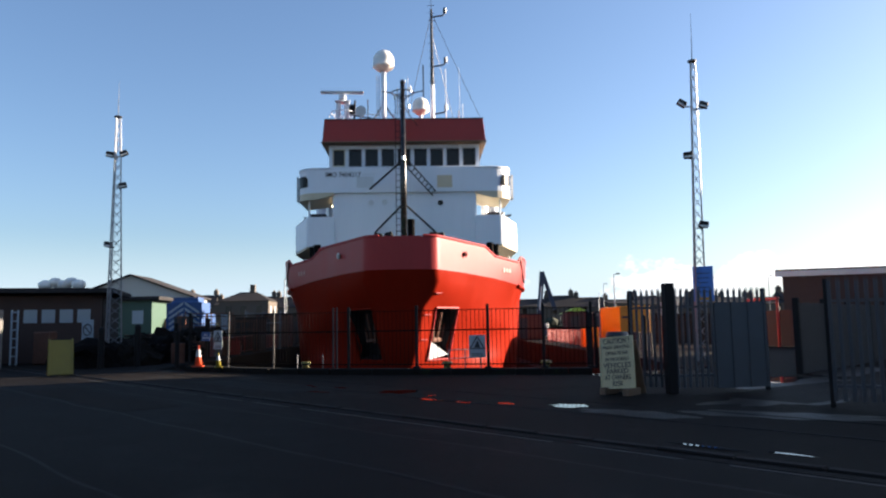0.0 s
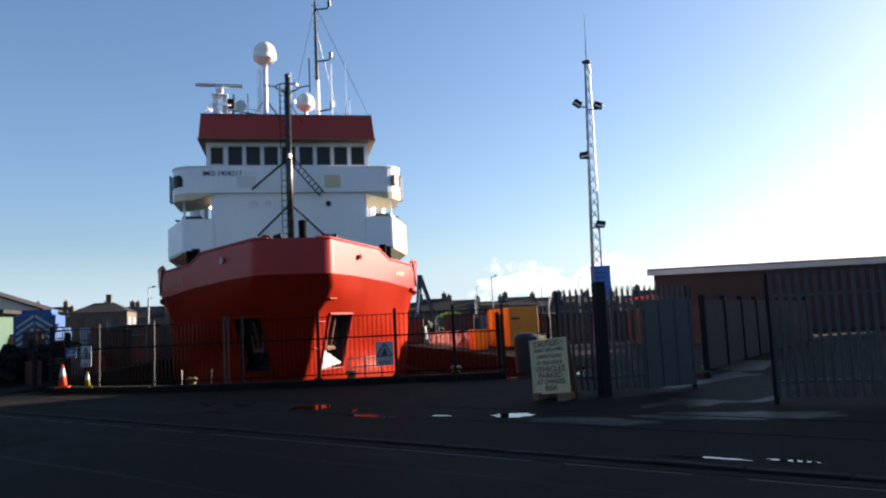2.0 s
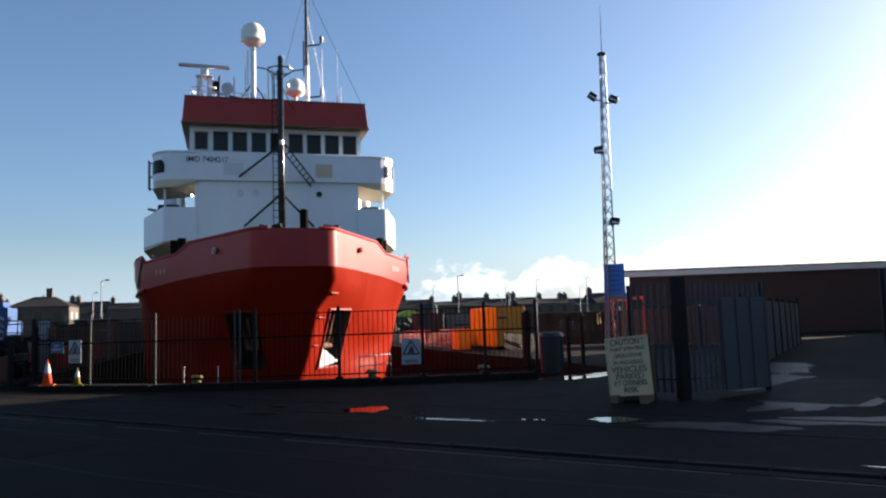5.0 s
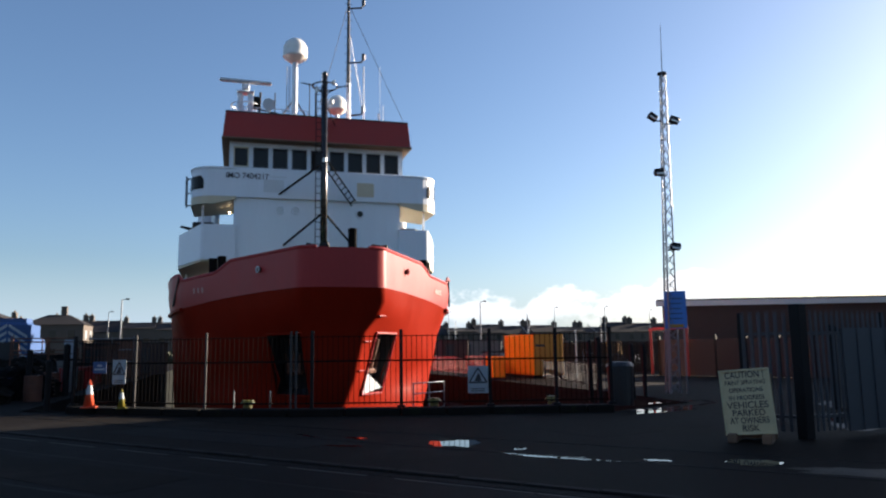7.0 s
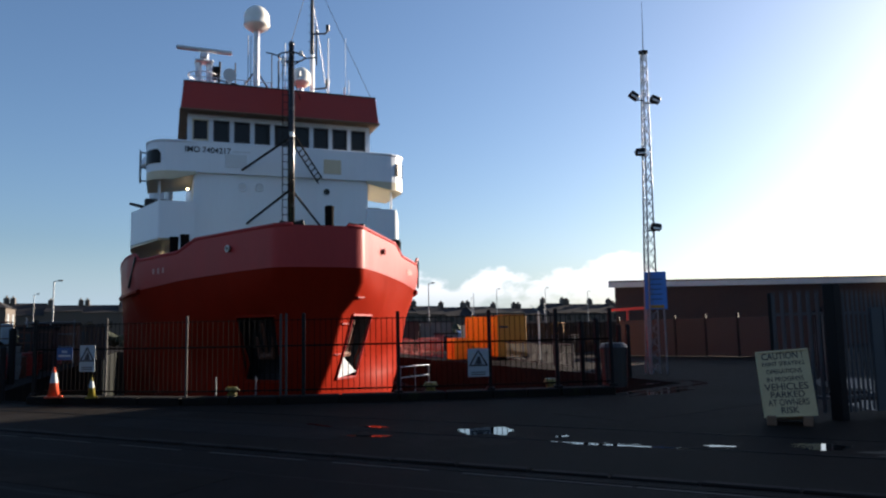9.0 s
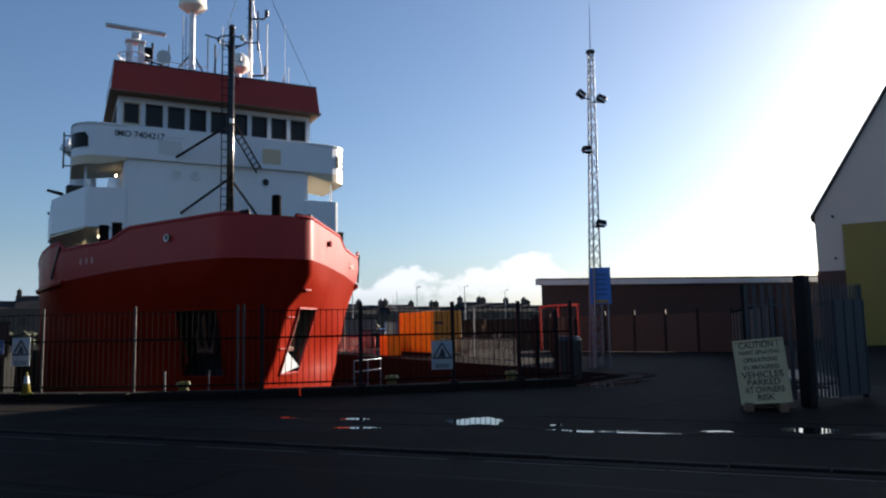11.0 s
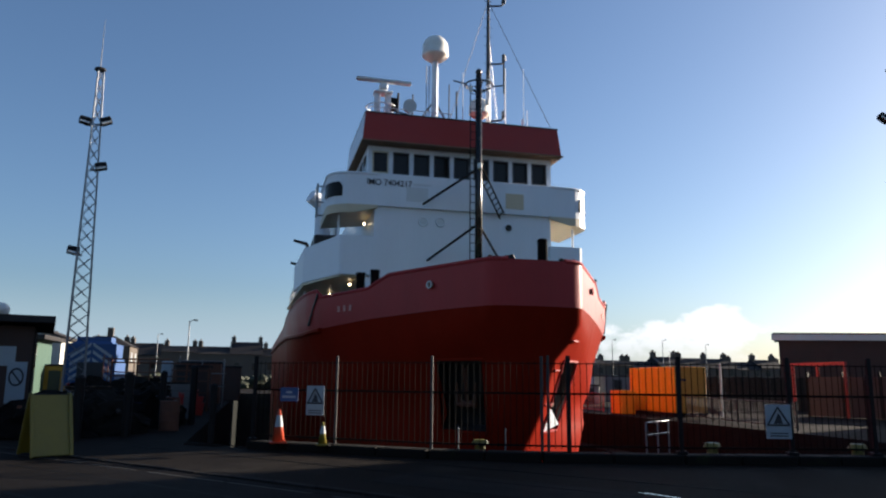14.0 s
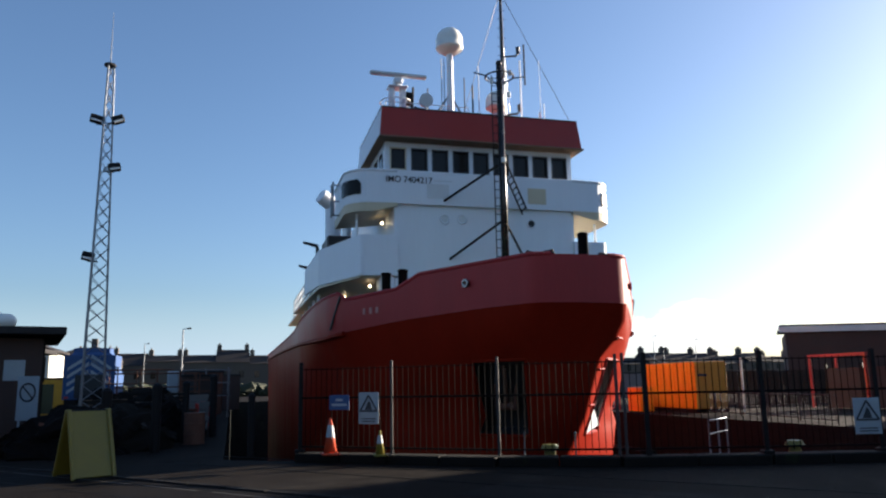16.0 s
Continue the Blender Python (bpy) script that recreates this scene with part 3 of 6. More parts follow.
for k in range(9):
    x0 = W0 + k * PITCH
    bm = B()
    for xx in (x0 + 0.02, x0 + WW - 0.02):
        box(bm, (xx, WY - 0.01, (WZ0 + WZ1) / 2), (0.05, 0.06, WZ1 - WZ0 + 0.06))
    for zz in (WZ0, WZ1):
        box(bm, (x0 + WW / 2, WY - 0.012, zz), (WW + 0.02, 0.06, 0.05))
    # the first frame is cream, the window's lit yellow put into its paint
    win = part("bridge_window", bm, "black" if k != 0 else "cream", wheelhouse, "dark framed bridge window")
    bm = B()
    box(bm, (x0 + WW / 2, WY + 0.08, (WZ0 + WZ1) / 2), (WW, 0.02, WZ1 - WZ0))
    part("pane", bm, "pane", win)
for side in (1, -1):
    bm = B()
    box(bm, (side * (WX - 0.08), WY + 2.4, 10.05), (0.16, 4.4, 1.5))
    part("wheelhouse_side", bm, "white", ship)
    for yy in (13.2, 14.3, 15.4):
        bm = B()
        box(bm, (side * (WX + 0.005), yy, 10.05), (0.03, 0.75, 0.7), bevel=0.01)
        part("side_window", bm, "pane", ship)
bm = B()
box(bm, (0, WY + 4.6, 10.05), (2 * WX, 0.2, 1.5))
part("wheelhouse_back", bm, "white", ship)
# red parapet round the roof, leaning outwards to its foot
bm = B()
lo_ = [(-4.1, 11.86), (4.1, 11.86), (4.1, 17.3), (-4.1, 17.3)]
hi_ = [(-4.0, 12.0), (4.0, 12.0), (4.0, 17.2), (-4.0, 17.2)]
vl = [bm.verts.new((x, y, 10.72)) for x, y in lo_]
vh = [bm.verts.new((x, y, 11.9)) for x, y in hi_]
bm.faces.new(vl[::-1])
bm.faces.new(vh)
for k in range(4):
    bm.faces.new((vl[k], vl[(k + 1) % 4], vh[(k + 1) % 4], vh[k]))
part("roof_parapet", bm, "band", ship, "dark red parapet round the wheelhouse roof")
for side in (1, -1):
    bm = B()
    q = [(side * 4.102, 11.9, 10.74), (side * 4.002, 12.03, 11.88), (side * 4.002, 17.15, 11.88), (side * 4.102, 17.25, 10.74)]
    va, vb = [bm.verts.new(v) for v in q], [bm.verts.new((v[0] + side * 0.02, v[1], v[2])) for v in q]
    bm.faces.new(va)
    bm.faces.new(vb[::-1])
    for k in range(4):
        bm.faces.new((va[k], vb[k], vb[(k + 1) % 4], va[(k + 1) % 4]))
    part("parapet_side", bm, "white", ship, "white side panel on the roof parapet")
# eave in brown, with shade and reflected red put into the colour
bm = B()
box(bm, (0, 14.55, 10.69), (8.3, 5.6, 0.06), bevel=0.01)
part("roof_eave", bm, "timber", ship, "eave under the parapet, reflected brown put into its dull colour")
bm = B()
for a, b in (((-4, 12), (4, 12)), ((4, 12), (4, 17.2)), ((-4, 12), (-4, 17.2))):
    rod(bm, (*a, 11.92), (*b, 11.92), 0.03, seg=6)
part("parapet_edge", bm, "black", ship)
# portholes, touched-up patches, hull number
for x, z, m_, r_ in ((1.78, 7.56, "pane", 0.14), (-1.0, 7.62, "grey_patch", 0.15), (-1.68, 7.6, "grey_patch", 0.15)):
    bm = B()
    rod(bm, (x, FRONT - 0.03, z), (x, FRONT + 0.02, z), r_, seg=20)
    po = part("porthole", bm, m_, ship, "dark round porthole" if m_ == "pane" else "plated-over porthole")
    bm = B()
    ring(bm, (x, FRONT - 0.03, z), r_ + 0.02, 0.025, axis="Y", seg=20)
    part("porthole_rim", bm, "white", po)
for x, z, w_, h_, m_ in ((2.0, 8.62, 0.75, 0.62, "cream"), (-1.95, 8.62, 0.85, 0.55, "grey_patch")):
    bm = B()
    box(bm, (x, FRONT - 0.168, z), (w_, 0.02, h_), bevel=0.004)
    part("front_panel", bm, m_, ship, "flat painted panel")
words("hull_lettering", "IMO 7404217", 0.34, Matrix.Translation((-3.05, FRONT - 0.172, 9.0)), "ink", ship, width=1.75)
bm = B()
box(bm, (-1.75, FRONT - 0.17, 9.02), (0.7, 0.02, 0.025))
part("handrail", bm, "grey_patch", ship)
# name on the bow flank, worn away: plain bars
for side in (-1, 1):
    for k in range(3):
        s = 6.0 + k * 0.3
        c = skin(s, 3.98, side, 0.03)
        d = skin(s + 0.2, 3.98, side, 0.05) - skin(s - 0.2, 3.98, side, 0.05)
        bm = B()
        box(bm, c, (0.13, 0.012, 0.2), rz=math.degrees(math.atan2(d.y, d.x)))
        part("name_bar", bm, "bulwark_pale", ship, "worn pale lettering on the bow")

# foremast
MY = 10.0
bm = B()
rod(bm, (0, MY, 3.9), (0, MY, 13.15), 0.15, 0.11, seg=14)
ball(bm, (0, MY, 13.15), 0.13, seg=12)
foremast = part("foremast", bm, "mast_black", ship, "black tubular foremast with ladder", smooth=True)
bm = B()
for x in (-0.36, -0.14):
    rod(bm, (x, MY - 0.12, 4.2), (x, MY - 0.12, 12.6), 0.02, seg=6)
for k in range(28):
    rod(bm, (-0.36, MY - 0.12, 4.4 + 0.3 * k), (-0.14, MY - 0.12, 4.4 + 0.3 * k), 0.015, seg=6)
part("mast_ladder", bm, "black_iron", foremast, "thin dark ladder")
bm = B()
ring(bm, (0, MY, 12.62), 0.52, 0.035)
for an in range(0, 360, 90):
    d = Vector((math.cos(radians(an)), math.sin(radians(an)), 0))
    rod(bm, Vector((0, MY, 12.25)), Vector((0, MY, 12.6)) + d * 0.52, 0.025, seg=6)
rod(bm, (-0.52, MY, 12.62), (-1.0, MY, 12.7), 0.03, seg=6)
rod(bm, (0.52, MY, 12.62), (1.0, MY, 12.72), 0.03, seg=6)
rod(bm, (1.0, MY, 12.4), (1.0, MY, 14.0), 0.035, seg=6)
part("mast_platform", bm, "mast_black", foremast, "ring platform near the mast head")
for x, z, r_ in ((0.35, 12.75, 0.07), (-0.36, 12.35, 0.06), (0.0, 9.4, 0.09), (0.28, 11.9, 0.07)):
    bm = B()
    rod(bm, (x, MY - 0.16, z - 0.09), (x, MY - 0.16, z + 0.09), r_, seg=10)
    part("mast_lamp", bm, "lamp", foremast)
for (a, b, r_) in (((0, MY, 9.35), (-1.75, FRONT - 0.1, 8.25), 0.05), ((0, MY, 7.25), (-1.5, FRONT, 6.1), 0.05), ((0, MY, 7.25), (1.5, FRONT, 6.1), 0.05), ((0, MY, 12.0), (0.75, FRONT + 0.3, 11.5), 0.025)):
    bm = B()
    rod(bm, a, b, r_)
    part("mast_strut", bm, "mast_black", foremast)
bm = B()
a, b = Vector((0.05, MY, 9.3)), Vector((1.5, FRONT - 0.1, 8.0))
side_v = Vector((0.09, 0, 0.1))
for k in (-1, 1):
    rod(bm, a + side_v * k, b + side_v * k, 0.03, seg=6)
for k in range(9):
    p = a.lerp(b, (k + 0.5) / 9)
    rod(bm, p - side_v, p + side_v * (1 if k % 2 else -1) * 0 + side_v, 0.022, seg=6)
part("mast_stair", bm, "bar_black", foremast, "laddered strut")
for x in (0.33,):
    bm = B()
    rod(bm, (x, MY + 0.1, 3.95), (x, MY + 0.1, 5.75), 0.13, seg=12)
    part("foredeck_vent", bm, "mast_black", ship, "black foredeck pipe vent")
# mooring gear showing over the bow rail
for x, y, tilt in ((-0.96, 5.35, 12), (-0.51, 5.1, -18), (1.3, 5.3, 8), (1.58, 5.4, -10)):
    bm = B()
    rod(bm, (x - 0.12, y, 5.1), (x + 0.12, y, 5.1), 0.15, seg=14)
    box(bm, (x, y, 4.5), (0.22, 0.3, 1.3), bevel=0.03)
    box(bm, (x, y - 0.02, 5.12), (0.34, 0.12, 0.26), ry=tilt, bevel=0.03)
    part("rail_roller", bm, "black_iron", ship, "dark mooring roller at the bow rail")
# stout black vent post behind the bow rail
bm = B()
rod(bm, (0.4, 4.75, 3.9), (0.4, 4.75, 5.66), 0.15, seg=14)
rod(bm, (0.4, 4.75, 5.66), (0.4, 4.75, 5.72), 0.17, 0.12, seg=14)
part("tall_vent", bm, "bar_black", ship, "stout black vent post behind the bow rail")

# roof gear
def radome(x, y, z, r, pole_z):
    bm = B()
    rod(bm, (x, y, pole_z), (x, y, z), 0.13 if r > 0.5 else 0.1, seg=12)
    po = part("radome_pole", bm, "white", ship, "white radome pole")
    bm = B()
    profile = [(0.42, -0.06), (0.5, 0.0), (0.93, 0.30), (1.0, 0.40), (1.0, 0.46), (0.965, 0.47), (0.965, 1.0)]
    profile += [(0.965 * math.cos(radians(k)), 1.0 + 0.98 * math.sin(radians(k))) for k in range(12, 90, 13)]
    rings = [[bm.verts.new((x + p * r * math.cos(2 * math.pi * j / 28), y + p * r * math.sin(2 * math.pi * j / 28), z + h * r)) for j in range(28)] for p, h in profile]
    for ra, rb in zip(rings, rings[1:]):
        for j in range(28):
            bm.faces.new((ra[j], ra[(j + 1) % 28], rb[(j + 1) % 28], rb[j]))
    bm.faces.new(rings[0][::-1])
    tip = bm.verts.new((x, y, z + 1.99 * r))
    for j in range(28):
        bm.faces.new((rings[-1][j], rings[-1][(j + 1) % 28], tip))
    part("radome", bm, "dome", po, "off-white satellite dome", smooth=True)
    return po


RP = radome(-1.05, 12.85, 14.72, 0.56, 11.85)
bm = B()
for dx, dy in ((-0.75, 0.2), (0.75, 0.2), (0, 0.9)):
    rod(bm, (-1.05, 12.9, 13.0), (-1.05 + dx, 12.9 + dy, 11.9), 0.04, seg=6)
for x in (-1.28, -1.4):
    rod(bm, (x, 12.9, 12.0), (x, 12.9, 14.5), 0.018, seg=5)
for k in range(9):
    rod(bm, (-1.28, 12.9, 12.1 + 0.27 * k), (-1.4, 12.9, 12.1 + 0.27 * k), 0.013, seg=5)
part("pole_brace", bm, "galv", RP)
radome(0.86, 12.8, 12.38, 0.44, 11.85)
# radar on its pedestal
bm = B()
for dx in (-0.22, 0.22):
    rod(bm, (-3.2 + dx, 13.0, 11.85), (-3.2 + dx, 13.0, 13.1), 0.13, seg=10)
box(bm, (-3.2, 13.0, 13.12), (0.75, 0.55, 0.07), bevel=0.02)
box(bm, (-3.2, 12.85, 13.32), (0.34, 0.4, 0.26), bevel=0.05)
radar = part("radar_pedestal", bm, "white", ship, "white radar pedestal")
bm = B()
box(bm, (-3.2, 12.75, 13.56), (2.25, 0.24, 0.15), rz=-3, ry=2, bevel=0.05)
part("radar_scanner", bm, "grey_patch", radar, "grey radar scanner bar")
bm = B()
box(bm, (-2.72, 13.1, 12.75), (0.26, 0.3, 0.5), bevel=0.05)
rod(bm, (-2.6, 13.0, 11.9), (-2.55, 13.0, 13.2), 0.05, seg=8)
rod(bm, (-2.9, 13.0, 12.45), (-1.4, 13.0, 12.2), 0.035, seg=6)
part("radar_drive", bm, "black_iron", radar, "dark drive motor and conduit")
bm = B()
ring(bm, (-3.2, 13.3, 12.62), 0.62, 0.025)
for an in range(20, 380, 72):
    d = Vector((math.cos(radians(an)), math.sin(radians(an)), 0))
    rod(bm, Vector((-3.2, 13.3, 12.62)) + d * 0.62, Vector((-3.2, 13.3, 12.1)) + d * 0.2, 0.02, seg=5)
part("radar_guard", bm, "white", radar)
# searchlight
bm = B()
rod(bm, (-2.2, 12.25, 12.42), (-2.2, 12.6, 12.46), 0.27, 0.22, seg=20)
lamp_head = part("searchlight", bm, "grey_patch", ship, "grey round searchlight")
bm = B()
rod(bm, (-2.2, 12.4, 11.85), (-2.2, 12.4, 12.25), 0.06)
part("searchlight_post", bm, "white", lamp_head)
# main mast and its arms
bm = B()
rod(bm, (1.5, 13.6, 11.85), (1.5, 13.6, 14.2), 0.11, 0.10, seg=12)
mm = part("mast_foot", bm, "white", ship, "white lower mast")
bm = B()
rod(bm, (1.5, 13.6, 14.2), (1.5, 13.6, 18.4), 0.10, 0.06, seg=12)
for k in range(11):
    rod(bm, (1.32, 13.6, 14.4 + 0.42 * k), (1.68, 13.6, 14.4 + 0.42 * k), 0.014, seg=5)
rod(bm, (1.5, 13.6, 18.4), (1.5, 13.6, 19.1), 0.02, seg=5)
main_mast = part("main_mast", bm, "mast_black", ship, "slim black main mast with rungs")
for z, xx in ((18.1, 0.72), (15.35, 0.72), (12.75, 0.7)):
    bm = B()
    rod(bm, (1.5, 13.6, z - 0.15), (1.5 + xx - 0.1, 13.6, z - 0.05), 0.045, seg=6)
    rod(bm, (1.5 + xx - 0.1, 13.6, z - 0.05), (1.5 + xx, 13.6, z + 0.1), 0.04, seg=6)
    rod(bm, (1.5 + xx, 13.6, z + 0.08), (1.5 + xx, 13.6, z + 0.36), 0.09, seg=10)
    part("mast_arm_lamp", bm, "black", main_mast, "black masthead lamp on an arm")
for x, y, z0, z1, r_ in ((2.2, 13.4, 12.0, 15.0, 0.035), (2.85, 13.0, 11.85, 12.6, 0.05), (3.05, 13.0, 11.85, 13.0, 0.02), (2.9, 13.0, 12.4, 14.9, 0.012), (0.2, 13.0, 12.0, 14.4, 0.02), (-0.35, 13.2, 12.0, 13.9, 0.025), (-1.9, 13.2, 11.9, 13.3, 0.03), (-0.1, 12.9, 11.9, 13.5, 0.04)):
    bm = B()
    rod(bm, (x, y, z0), (x, y, z1), r_, seg=6)
    part("aerial", bm, "white" if x > 2 or x == 0.2 else "black", ship, "thin whip aerial")
for a, b in (((1.5, 13.6, 18.2), (3.95, 12.4, 11.95)), ((1.5, 13.6, 18.2), (-0.1, 15.5, 11.95)), ((1.5, 13.6, 17.0), (3.0, 16.5, 11.95))):
    bm = B()
    rod(bm, a, b, 0.012, seg=5)
    part("stay_wire", bm, "black", ship)
bm = B()
for k in range(7):
    rod(bm, (-3.8 + k * 0.55, 12.3, 11.9), (-3.8 + k * 0.55, 12.3, 12.25), 0.018, seg=5)
rod(bm, (-3.8, 12.3, 12.25), (-0.5, 12.3, 12.25), 0.018, seg=5)
part("roof_rail", bm, "white", ship)
# funnel uptakes, boat davits and rails abaft the wing
for side in (-1, 1):
    bm = B()
    rod(bm, (side * 5.0, 18.6, 6.0), (side * 5.0, 18.6, 9.7), 0.36, seg=16)
    rod(bm, (side * 5.0, 18.6, 9.6), (side * 5.6, 18.3, 9.95), 0.36, 0.33, seg=16)
    part("exhaust_uptake", bm, "white", ship, "fat white exhaust uptake bent outboard", smooth=False)
    bm = B()
    rod(bm, (side * 4.5, 17.8, 6.0), (side * 4.5, 17.8, 9.6), 0.2, seg=12)
    part("exhaust_pipe", bm, "steel", ship, "bright steel exhaust pipe")
    bm = B()
    box(bm, (side * 5.0, 17.6, 7.35), (1.0, 2.2, 0.9), bevel=0.06)
    part("deck_locker", bm, "black", ship, "black deck locker")
    for yy, zz in ((19.6, 7.9), (22.0, 7.2)):
        bm = B()
        rod(bm, (side * 5.6, yy, 5.5), (side * 5.6, yy, zz), 0.08)
        rod(bm, (side * 5.6, yy, zz), (side * 6.25, yy, zz + 0.15), 0.09, 0.06)
        part("davit", bm, "black", ship, "black boat davit")
    bm = B()
    for k in range(12):
        rod(bm, (side * 5.9, 20 + k * 0.9, 5.45), (side * 5.9, 20 + k * 0.9, 6.5), 0.025, seg=5)
    for zz in (5.8, 6.15, 6.5):
        rod(bm, (side * 5.9, 20, zz), (side * 5.9, 29.9, zz), 0.022, seg=5)
    part("deck_rail", bm, "galv", ship)
    bm = B()
    prism(bm, [(side * 3.4, 26), (side * 5.95, 26), (side * 5.95, 34), (side * 3.4, 34)][::side], 5.36, 5.46)
    part("aft_boat_deck", bm, "cream", ship)
    # split strut in the bulwark abaft the forecastle
    bm = B()
    p = skin(7.75, 4.3, side, 0.06)
    rod(bm, p + Vector((0, 0, 0.3)), skin(8.5, 3.5, side, 0.06), 0.045, seg=6)
    part("bulwark_stay", bm, "black", ship)
# cradle: keel blocks and side shores below the hull
for k in range(8):
    bm = B()
    box(bm, (0, 10 + 5.5 * k, -6.6), (1.2, 1.0, 0.8), bevel=0.04)
    solid("keel_block", bm, "timber", "heavy dark timber keel block on the dock floor", "keel block", group="keel blocks under the ship")

# ---- fence round the dock head ----
FENCE = [(-7.6, 2.55), (-5.87, 1.2), (-4.05, -0.2), (-2.0, -1.15), (0.62, -1.92), (2.75, -2.43), (4.35, -2.82), (5.7, -3.1)]
COPE = 0.18
coping = thing("dock_coping", "dark mossy stone coping under the dock fence", "coping", at=(0, 0, 0), kind="structure")
fence = thing("dock_fence", "black iron bar fence with bright worn posts on the coping", "fence", at=(0, -1, COPE))
bar_bm = B()
rod(bar_bm, (0, 0, 0.06), (0, 0, 1.78), 0.0085, seg=5)
bar_me = bpy.data.meshes.new("bar")
bar_bm.to_mesh(bar_me)
bar_bm.free()
bar_me.materials.append(M["bar_black"])
for (x0, y0), (x1, y1) in zip(FENCE, FENCE[1:]):
    a, b = Vector((x0, y0, 0)), Vector((x1, y1, 0))
    d = b - a
    L = d.length
    an = math.degrees(math.atan2(d.y, d.x))
    for zz, th in ((COPE + 0.12, 0.035), (COPE + 1.14, 0.04), (COPE + 1.74, 0.02)):
        bm = B()
        box(bm, (*(a.lerp(b, 0.5)).xy, zz), (L, th, th), rz=an)
        part("rail", bm, "bar_black", fence)
    n_bars = int(L / 0.125)
    for k in range(1, n_bars):
        p = a.lerp(b, k / n_bars)
        piece("bar", bar_me, fence, Matrix.Translation(Vector((p.x, p.y, COPE)) - Vector((0, -1, COPE))))
    # coping stones
    n_st = 2
    for k in range(n_st):
        p = a.lerp(b, (k + 0.5) / n_st)
        bm = B()
        box(bm, (p.x, p.y, COPE / 2 - 0.01), (L / n_st - 0.02, 0.5, COPE + 0.02), rz=an, bevel=0.025)
        part("coping_stone", bm, "coping", coping)
for k, (x, y) in enumerate(FENCE):
    bm = B()
    if k in (1, 2, 3):
        rod(bm, (x, y, COPE), (x, y, COPE + 1.86), 0.032, seg=10)
        ball(bm, (x, y, COPE + 1.86), 0.036, seg=8)
    else:
        box(bm, (x, y, COPE + 0.95), (0.085, 0.085, 1.9), rz=-14, bevel=0.008)
        box(bm, (x, y, COPE + 0.03), (0.2, 0.2, 0.06), rz=-14, bevel=0.008)
    part("post", bm, "post_grey" if k in (1, 2, 3) else "black_iron", fence, "worn grey steel post" if k in (1, 2, 3) else "")
# second tube beside a post
bm = B()
rod(bm, (-1.88, -1.2, COPE), (-1.88, -1.2, COPE + 1.9), 0.03, seg=10)
part("post", bm, "post_grey", fence)
# dark corner post in front of the stem
bm = B()
box(bm, (-1.5, -1.33, COPE + 0.95), (0.085, 0.085, 1.9), rz=-16, bevel=0.008)
part("post", bm, "black_iron", fence)


# ---- light towers ----
def tower(name, x, y, top, whip, lamps, foot, head, label, rz):
    t = thing(name, label, "light tower", at=(x, y, 0), group="harbour light towers", rz=rz)
    n_leg = 3
    legs = []
    for k in range(n_leg):
        an = 2 * math.pi * k / n_leg
        p0, p1 = Vector((foot * math.cos(an), foot * math.sin(an), 0)), Vector((head * math.cos(an), head * math.sin(an), top))
        legs.append((p0, p1))
        bm = B()
        rod(bm, p0, p1, 0.035, 0.022, seg=6)
        part("leg", bm, "galv", t, local=True)
    bm = B()
    n_b = int(top / 0.42)
    for k in range(n_b):
        for j in range(n_leg):
            (a0, a1), (b0, b1) = legs[j], legs[(j + 1) % n_leg]
            rod(bm, a0.lerp(a1, k / n_b), b0.lerp(b1, (k + 1) / n_b), 0.011, seg=4)
            rod(bm, b0.lerp(b1, k / n_b), a0.lerp(a1, (k + 1) / n_b), 0.011, seg=4)
    part("lattice", bm, "galv", t, "zigzag steel lattice", local=True)
    bm = B()
    rod(bm, (0, 0, top), (0, 0, whip), 0.02, 0.006, seg=6)
    part("whip_aerial", bm, "galv", t, local=True)
    bm = B()
    rod(bm, (0, 0, top - 0.03), (0, 0, top + 0.03), head + 0.06, seg=8)
    part("head_plate", bm, "black_iron", t, local=True)
    for dx, dz, tilt in lamps:
        arm = B()
        rod(arm, (0, 0, dz - 0.12), (dx, -0.05, dz - 0.12), 0.025, seg=6)
        lamp = part("lamp_arm", arm, "black_iron", t, local=True)
        bm = B()
        box(bm, (dx, -0.1, dz), (0.34, 0.24, 0.20), ry=tilt, rx=-25, bevel=0.03)
        part("floodlight", bm, "black_iron", lamp, "dark floodlight head", local=True)
        bm = B()
        box(bm, (dx, -0.215, dz - 0.03), (0.28, 0.02, 0.15), ry=tilt, rx=-25)
        part("lens", bm, "lamp", lamp, local=True)
    return t


tr = tower("light_tower", 11.2, 2.6, 11.3, 13.2, [(-0.42, 9.65, 35), (0.35, 9.55, 20), (-0.25, 7.65, -8), (0.24, 5.02, 8)], 0.27, 0.11, "slim galvanised lattice tower with floodlights and a whip aerial", -14)
tl = tower("light_tower", -12.9, 8.6, 11.15, 12.85, [(0.3, 9.45, -25), (-0.28, 9.38, 10), (0.28, 7.98, -15), (-0.25, 5.3, 10)], 0.42, 0.11, "lattice tower with floodlights and whip aerial beside low sheds", 12)
tr.matrix_basis = pose(10.95, 2.45, 0, 0, 1.3, -14)
# blue board by the tower
bs = thing("blue_notice", "tall blue notice board with pale writing bars on a post", "sign", at=(10.9, 2.45, 0))
bm = B()
box(bm, (11.14, 2.3, 2.82), (0.72, 0.05, 1.28), rz=-28, bevel=0.01)
part("board", bm, "blue_board", bs)
for k in range(5):
    bm = B()
    box(bm, (11.125, 2.27, 3.2 - 0.17 * k), (0.46 - 0.05 * (k % 3), 0.01, 0.03), rz=-28)
    part("writing_bar", bm, "crane", bs)
bm = B()
